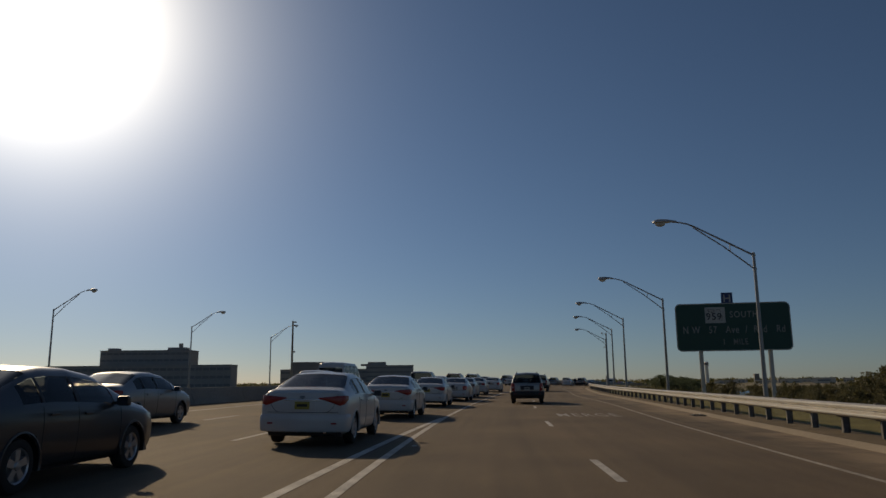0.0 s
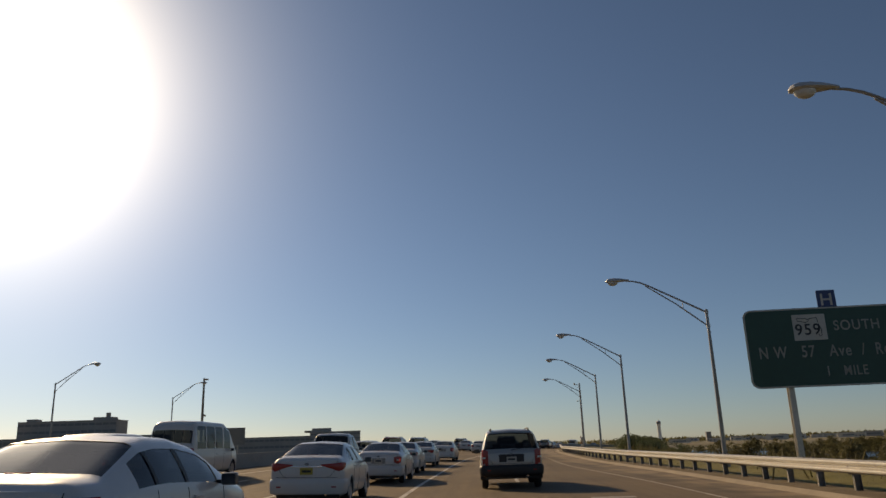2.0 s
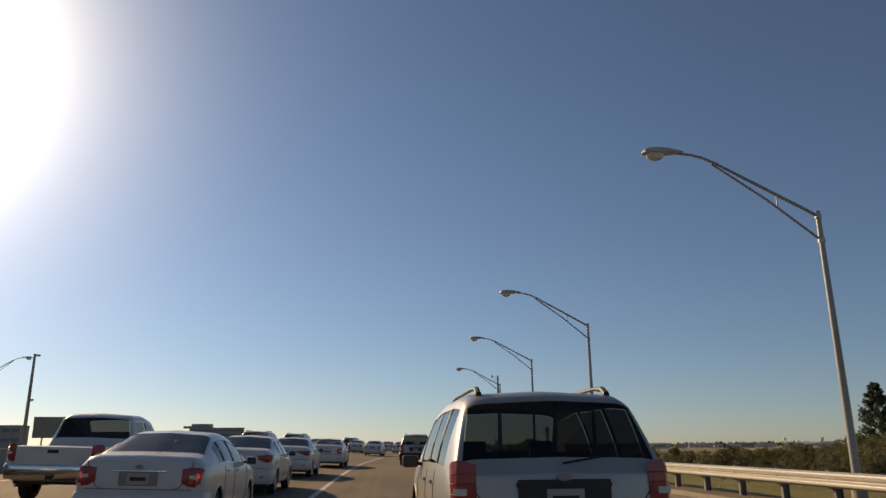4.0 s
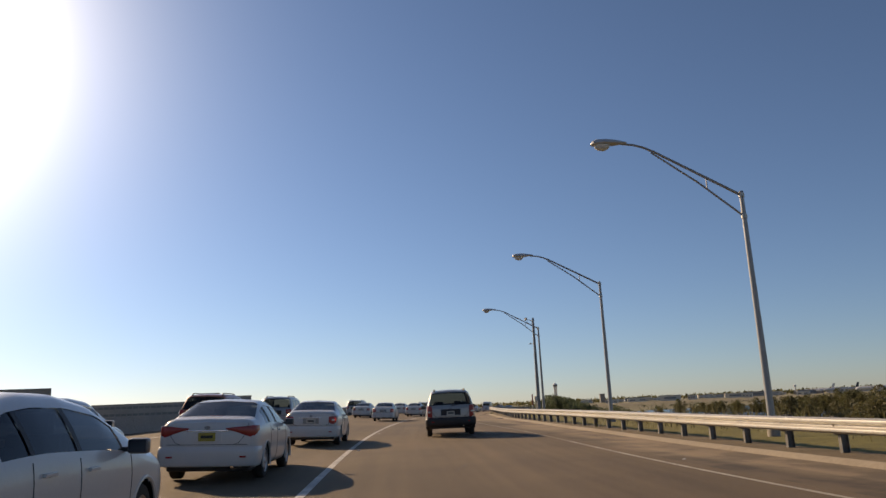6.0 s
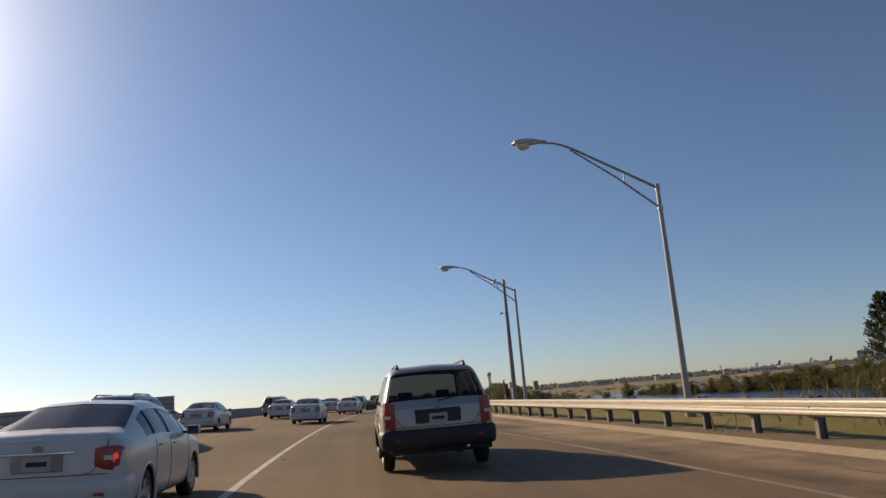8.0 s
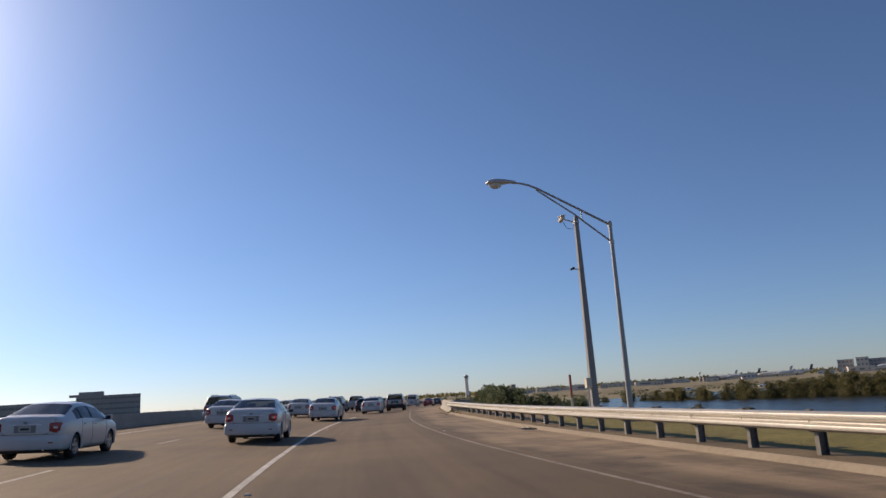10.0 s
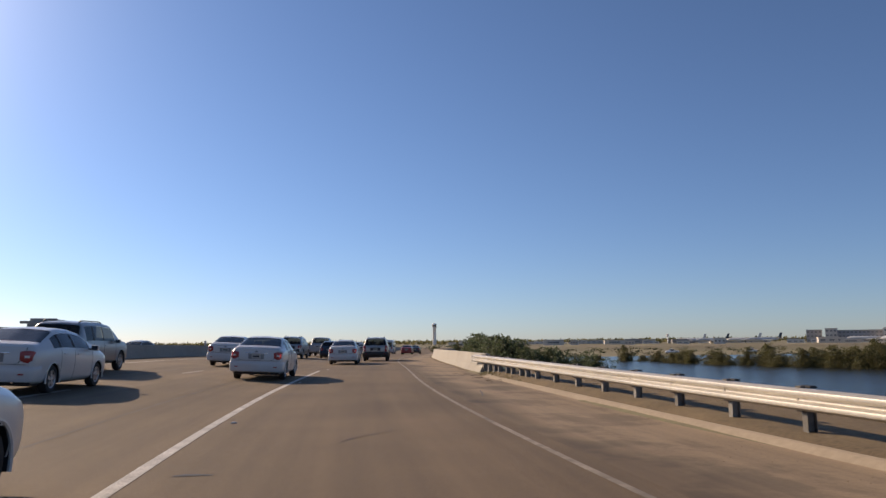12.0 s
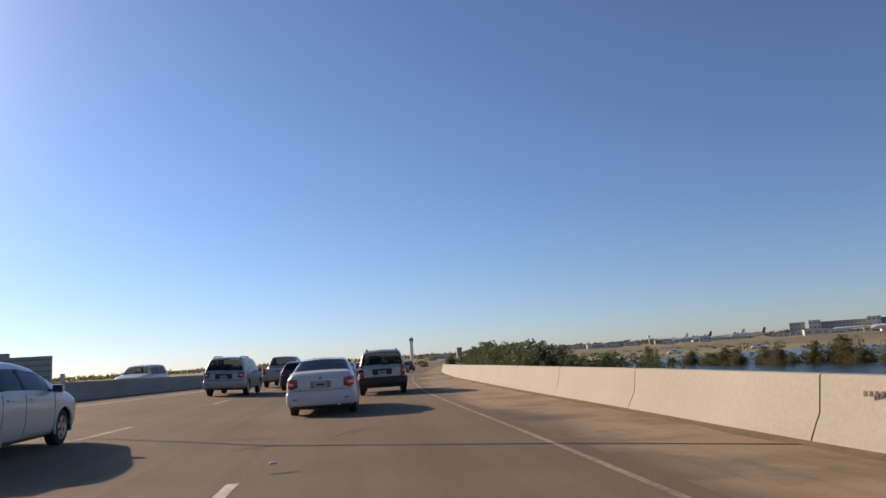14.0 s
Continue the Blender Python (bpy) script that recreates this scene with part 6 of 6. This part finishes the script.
# ---- far buildings ----
def block(name, label, cx_, cy_, w, d, h, turn, mat, floors, bays, z0=-1.5, extra=()):
    """A plain building: walls, roof, and rows of windows set into bands on two sides."""
    r = thing(name, pose(cx_, cy_, z0, 0, 0, turn), label, "building")
    part("wall", Geo().box((0, 0, h / 2), (w, d, h)), mat, r)
    part("roof", Geo().box((0, 0, h + 0.3), (w + 0.6, d + 0.6, 0.6)), mat, r)
    win = Geo().box((0, 0, 0), (w / bays * (0.88 if mat is M_BRICK else 0.55), 0.4, h / floors * 0.34)).mesh("window", M_WINDULL)
    for f in range(floors):
        for b in range(bays):
            part("window", win, None, r, at=Matrix.Translation((-w / 2 + (b + 0.5) * w / bays, -d / 2 + 0.05, (f + 0.55) * h / floors)))
    for ex, ey, ez, ew, ed, eh in extra:
        part("rooftop_plant", Geo().box((ex, ey, h + ez), (ew, ed, eh)), mat, r)
    return r


# left of the motorway
block("office_building", "long dark office building with rooftop plant rooms", -376, 622, 80, 26, 35, 9, M_BRICK, 6, 14, z0=-2, extra=((-33, 0, 1.5, 8, 10, 3), (26, 0, 1.6, 16, 12, 3.2), (28, 0, 5, 3, 3, 4)))
block("office_building", "long low dark wing of an office building", -369, 600, 162, 20, 21, 9, M_BRICK, 3, 26, z0=-2)
block("office_building", "flat-roofed dark office block with window rows", -186, 772, 50, 26, 22.5, 12, M_BRICK, 5, 14, z0=-2, extra=((-14, 0, 2.2, 19, 14, 4.0), (-27, 0, 1.2, 8, 10, 2.0)))
block("office_building", "long low dark wing of an office block", -254.5, 757.5, 90, 20, 19, 12, M_BRICK, 3, 18, z0=-2)
# back of a large sign beside the far carriageway
sg = thing("sign_back", pose(-50.5, 140.5, 0.0, 0, 0, 18), "dark unlit back of a large road sign", "road sign")
part("panel", Geo().box((0, 0, 4.4), (6.6, 0.08, 2.8)), M_DULL, sg, bevel=0.02)
for x in (-2.1, 2.1):
    part("post", Geo().box((x, 0.2, 2.4), (0.2, 0.3, 5.8)), M_GALV, sg)
for z in (3.4, 4.4, 5.4):
    part("stringer", Geo().box((0, 0.06, z), (6.3, 0.06, 0.1)), M_SIGNBACK, sg)
# airport far across the lake
def by_bearing(b, d):
    return -1.5 + d * math.sin(radians(b)), 134 + d * math.cos(radians(b))


for b, d, w, h_, mat_, bays, label in ((39.9, 872, 15, 13.0, M_SLATE, 4, "grey airport terminal end block"), (41.0, 858, 11, 14.2, M_PALE, 3, "pale airport stair tower"), (42.9, 868, 52, 12.2, M_SLATE, 14, "long grey airport terminal with a window band"),
                                       (44.6, 852, 12, 14.0, M_PALE, 3, "pale airport stair tower"), (48.6, 868, 110, 12.6, M_SLATE, 24, "long grey airport terminal with a window band")):
    block("terminal_building", label, *by_bearing(b, d), w, 24, h_, -b, mat_, 3, bays, z0=-2)
    block("jet_bridge_row", "low white boarding gates before the terminal", *by_bearing(b + 0.2, d - 30), w * 0.8, 6, 3.4, -b, M_WHITE, 1, max(2, bays // 2), z0=-2)
block("terminal_building", "low pale airport concourse", 560, 950, 80, 24, 4.2, -30, M_PALE, 1, 16, z0=-2)
block("hangar", "low pale airport hangar", 420, 1050, 70, 40, 4, -20, M_PALE, 2, 10, z0=-2)
block("hangar", "low pale airport hangar", 330, 1150, 90, 40, 3.2, -15, M_PALE, 2, 12, z0=-2)
block("far_building", "small dark block beyond the bridge", 289, 1200, 7, 7, 13, 0, M_DULL, 4, 2, z0=-2)


def control_tower(x, y, h):
    r = thing("control_tower", pose(x, y, -2), "tall pale concrete airport control tower", "control tower")
    part("shaft", Geo().tube([(0, 0, 0), (0, 0, h * 0.76), (0, 0, h * 0.8)], [3.1, 2.5, 3.4], 16), M_TOWER, r, smooth=True)
    part("gallery", Geo().tube([(0, 0, h * 0.8), (0, 0, h * 0.84)], [3.5, 3.6], 16), M_TOWER, r, smooth=True)
    part("cab", Geo().tube([(0, 0, h * 0.84), (0, 0, h * 0.93)], [2.9, 3.5], 16), M_WINDULL, r, "dark sloping cab windows", smooth=True)
    part("roof", Geo().tube([(0, 0, h * 0.93), (0, 0, h * 0.97), (0, 0, h)], [3.7, 2.8, 0.6], 16), M_TOWER, r, smooth=True)
    part("mast", Geo().tube([(0, 0, h * 0.97), (0, 0, h * 1.06)], 0.25, 6), M_TOWER, r)


control_tower(216.6, 1200, 33.0)
mast = thing("radar_tower", pose(494, 1002, -2), "small pale radar tower beyond the airfield", "radar tower")
part("shaft", Geo().tube([(0, 0, 0), (0, 0, 9)], [1.0, 0.8], 10), M_TOWER, mast, smooth=True)
part("cab", Geo().tube([(0, 0, 9), (0, 0, 9.6), (0, 0, 11.6), (0, 0, 12.2)], [1.0, 1.8, 1.9, 0.8], 12), M_TOWER, mast, smooth=True)


# low sheds and parked planes round the airfield
random.seed(77)
for k in range(64):
    b = radians(random.uniform(13, 47))
    d = random.uniform(700, 1250)
    x, y = d * math.sin(b), 120 + d * math.cos(b)
    block("airport_shed", "low pale shed at the edge of the airfield", x, y, random.uniform(5, 24), random.uniform(6, 16), random.uniform(1.8, 5.4), -math.degrees(b) + random.uniform(-8, 8), random.choice((M_PALE, M_PALE, M_BRICK, M_WHITE)), 1, random.choice((1, 2, 3)), z0=-2)


def airliner(m, mat_tail):
    r = thing("airliner", m, "parked white airliner with a coloured tail fin", "airliner", "airliners on the apron")
    part("fuselage", Geo().tube([(0, -18, 4.4), (0, -14, 4.0), (0, -6, 3.6), (0, 14, 3.6), (0, 17, 3.3), (0, 18.5, 2.9)], [0.3, 1.2, 1.9, 1.9, 1.3, 0.2], 14), M_WHITE, r, smooth=True)
    part("tail_fin", Geo().prism([(-17.8, 4.8), (-14.6, 5.0), (-17.0, 10.6), (-19.4, 10.6)], "x", -0.15, 0.15), mat_tail, r)
    for s_ in (1, -1):
        part("wing", Geo().prism([(s_ * 1.2, 3.5), (s_ * 16, -5.5), (s_ * 16, -7.2), (s_ * 1.2, -3.0)][::s_], "z", 2.9, 3.2), M_WHITE, r)
        part("tailplane", Geo().prism([(s_ * 0.8, -14.2), (s_ * 6, -17.6), (s_ * 6, -18.8), (s_ * 0.8, -17.6)][::s_], "z", 4.6, 4.8), M_WHITE, r)
        part("engine", Geo().tube([(s_ * 5.4, 2.6, 1.9), (s_ * 5.4, -1.4, 1.9)], [1.0, 0.75], 12), M_SILVER, r, smooth=True)
        part("landing_gear", Geo().tube([(s_ * 2.6, -2, 0), (s_ * 2.6, -2, 3)], 0.3, 6), M_BLACK, r)
    part("landing_gear", Geo().tube([(0, 13, 0), (0, 13, 3)], 0.25, 6), M_BLACK, r)


for b, d, t_, c in ((33.0, 900, 62, M_BLUE), (35.2, 870, 50, M_WHITE), (36.6, 840, 70, M_BLUE), (43.4, 760, 52, M_WHITE), (46.0, 640, 46, M_RED), (31.4, 930, 48, M_WHITE)):
    airliner(pose(*by_bearing(b, d), -1.6, 0, 0, t_), c)
for b, d in ((31.2, 300), (37.0, 310)):
    x, y = d * math.sin(radians(b)), 134 + d * math.cos(radians(b))
    vehicle("pickup", "airfield_truck", pose(x, y, ground_z(x, y), 0, 0, 70), "white airfield service pickup truck", "pickup truck", M_BRIGHT, light_style="tall", group="airfield vehicles")


# pale runway and apron strips across the airfield
for k, (d, w, a) in enumerate(((330, 14, 24), (430, 22, 22), (560, 40, 20))):
    g = Geo()
    c, s_ = math.cos(radians(a)), math.sin(radians(a))
    for u in (-420, -140, 140, 420):
        for v in (-w / 2, w / 2):
            x, y = 300 + u * c + v * s_, 134 + d - u * s_ + v * c
            g.v.append((x, y, -2.12))
    g.f = [(2 * q, 2 * q + 2, 2 * q + 3, 2 * q + 1) for q in range(3)]
    tagged(part("runway", g, M_TAXIWAY), "pale concrete taxiway strip on the airfield", "runway", "", "structure")
# woods along the skyline, past counting
random.seed(41)


def far_spot():
    b = radians(random.uniform(-62, 64))
    d = random.uniform(1330, 1480)
    h = 3.4 + 2.2 * noise.noise(Vector((math.degrees(b) * 0.9, 0, 0))) + 1.6 * noise.noise(Vector((math.degrees(b) * 5, 2, 0)))
    return Vector((d * math.sin(b), 100 + d * math.cos(b), -2 + max(0.5, h) * random.random() ** 0.6)), Vector((0, 0, 0.6))


tagged(part("woods", leaves(15000, far_spot, 5.5, 0.0), M_DARKLEAF), "low dark line of distant trees on the horizon", "woods", "", "stuff")

# low scrub dotted over the airfield edge, past counting
random.seed(43)
SCRUB_SPOTS = []
for _ in range(90):
    y = random.uniform(292, 560)
    x = random.uniform(0.10, 0.62) * (y - 60) + random.uniform(-20, 30)
    SCRUB_SPOTS.append((x, y, random.uniform(0.5, 2.0) * random.uniform(0.5, 1.0)))


def scrub_spot():
    x, y, s = random.choice(SCRUB_SPOTS)
    return Vector((x + random.gauss(0, 1.4) * s, y + random.gauss(0, 1.4) * s, ground_z(x, y) + abs(random.gauss(0, 0.5)) * s)), Vector((0, 0, 0.5))


tagged(part("scrub", leaves(4200, scrub_spot, 0.6, 0.0), M_PINE), "low dry scrub dotted over the airfield edge", "scrub", "", "stuff")
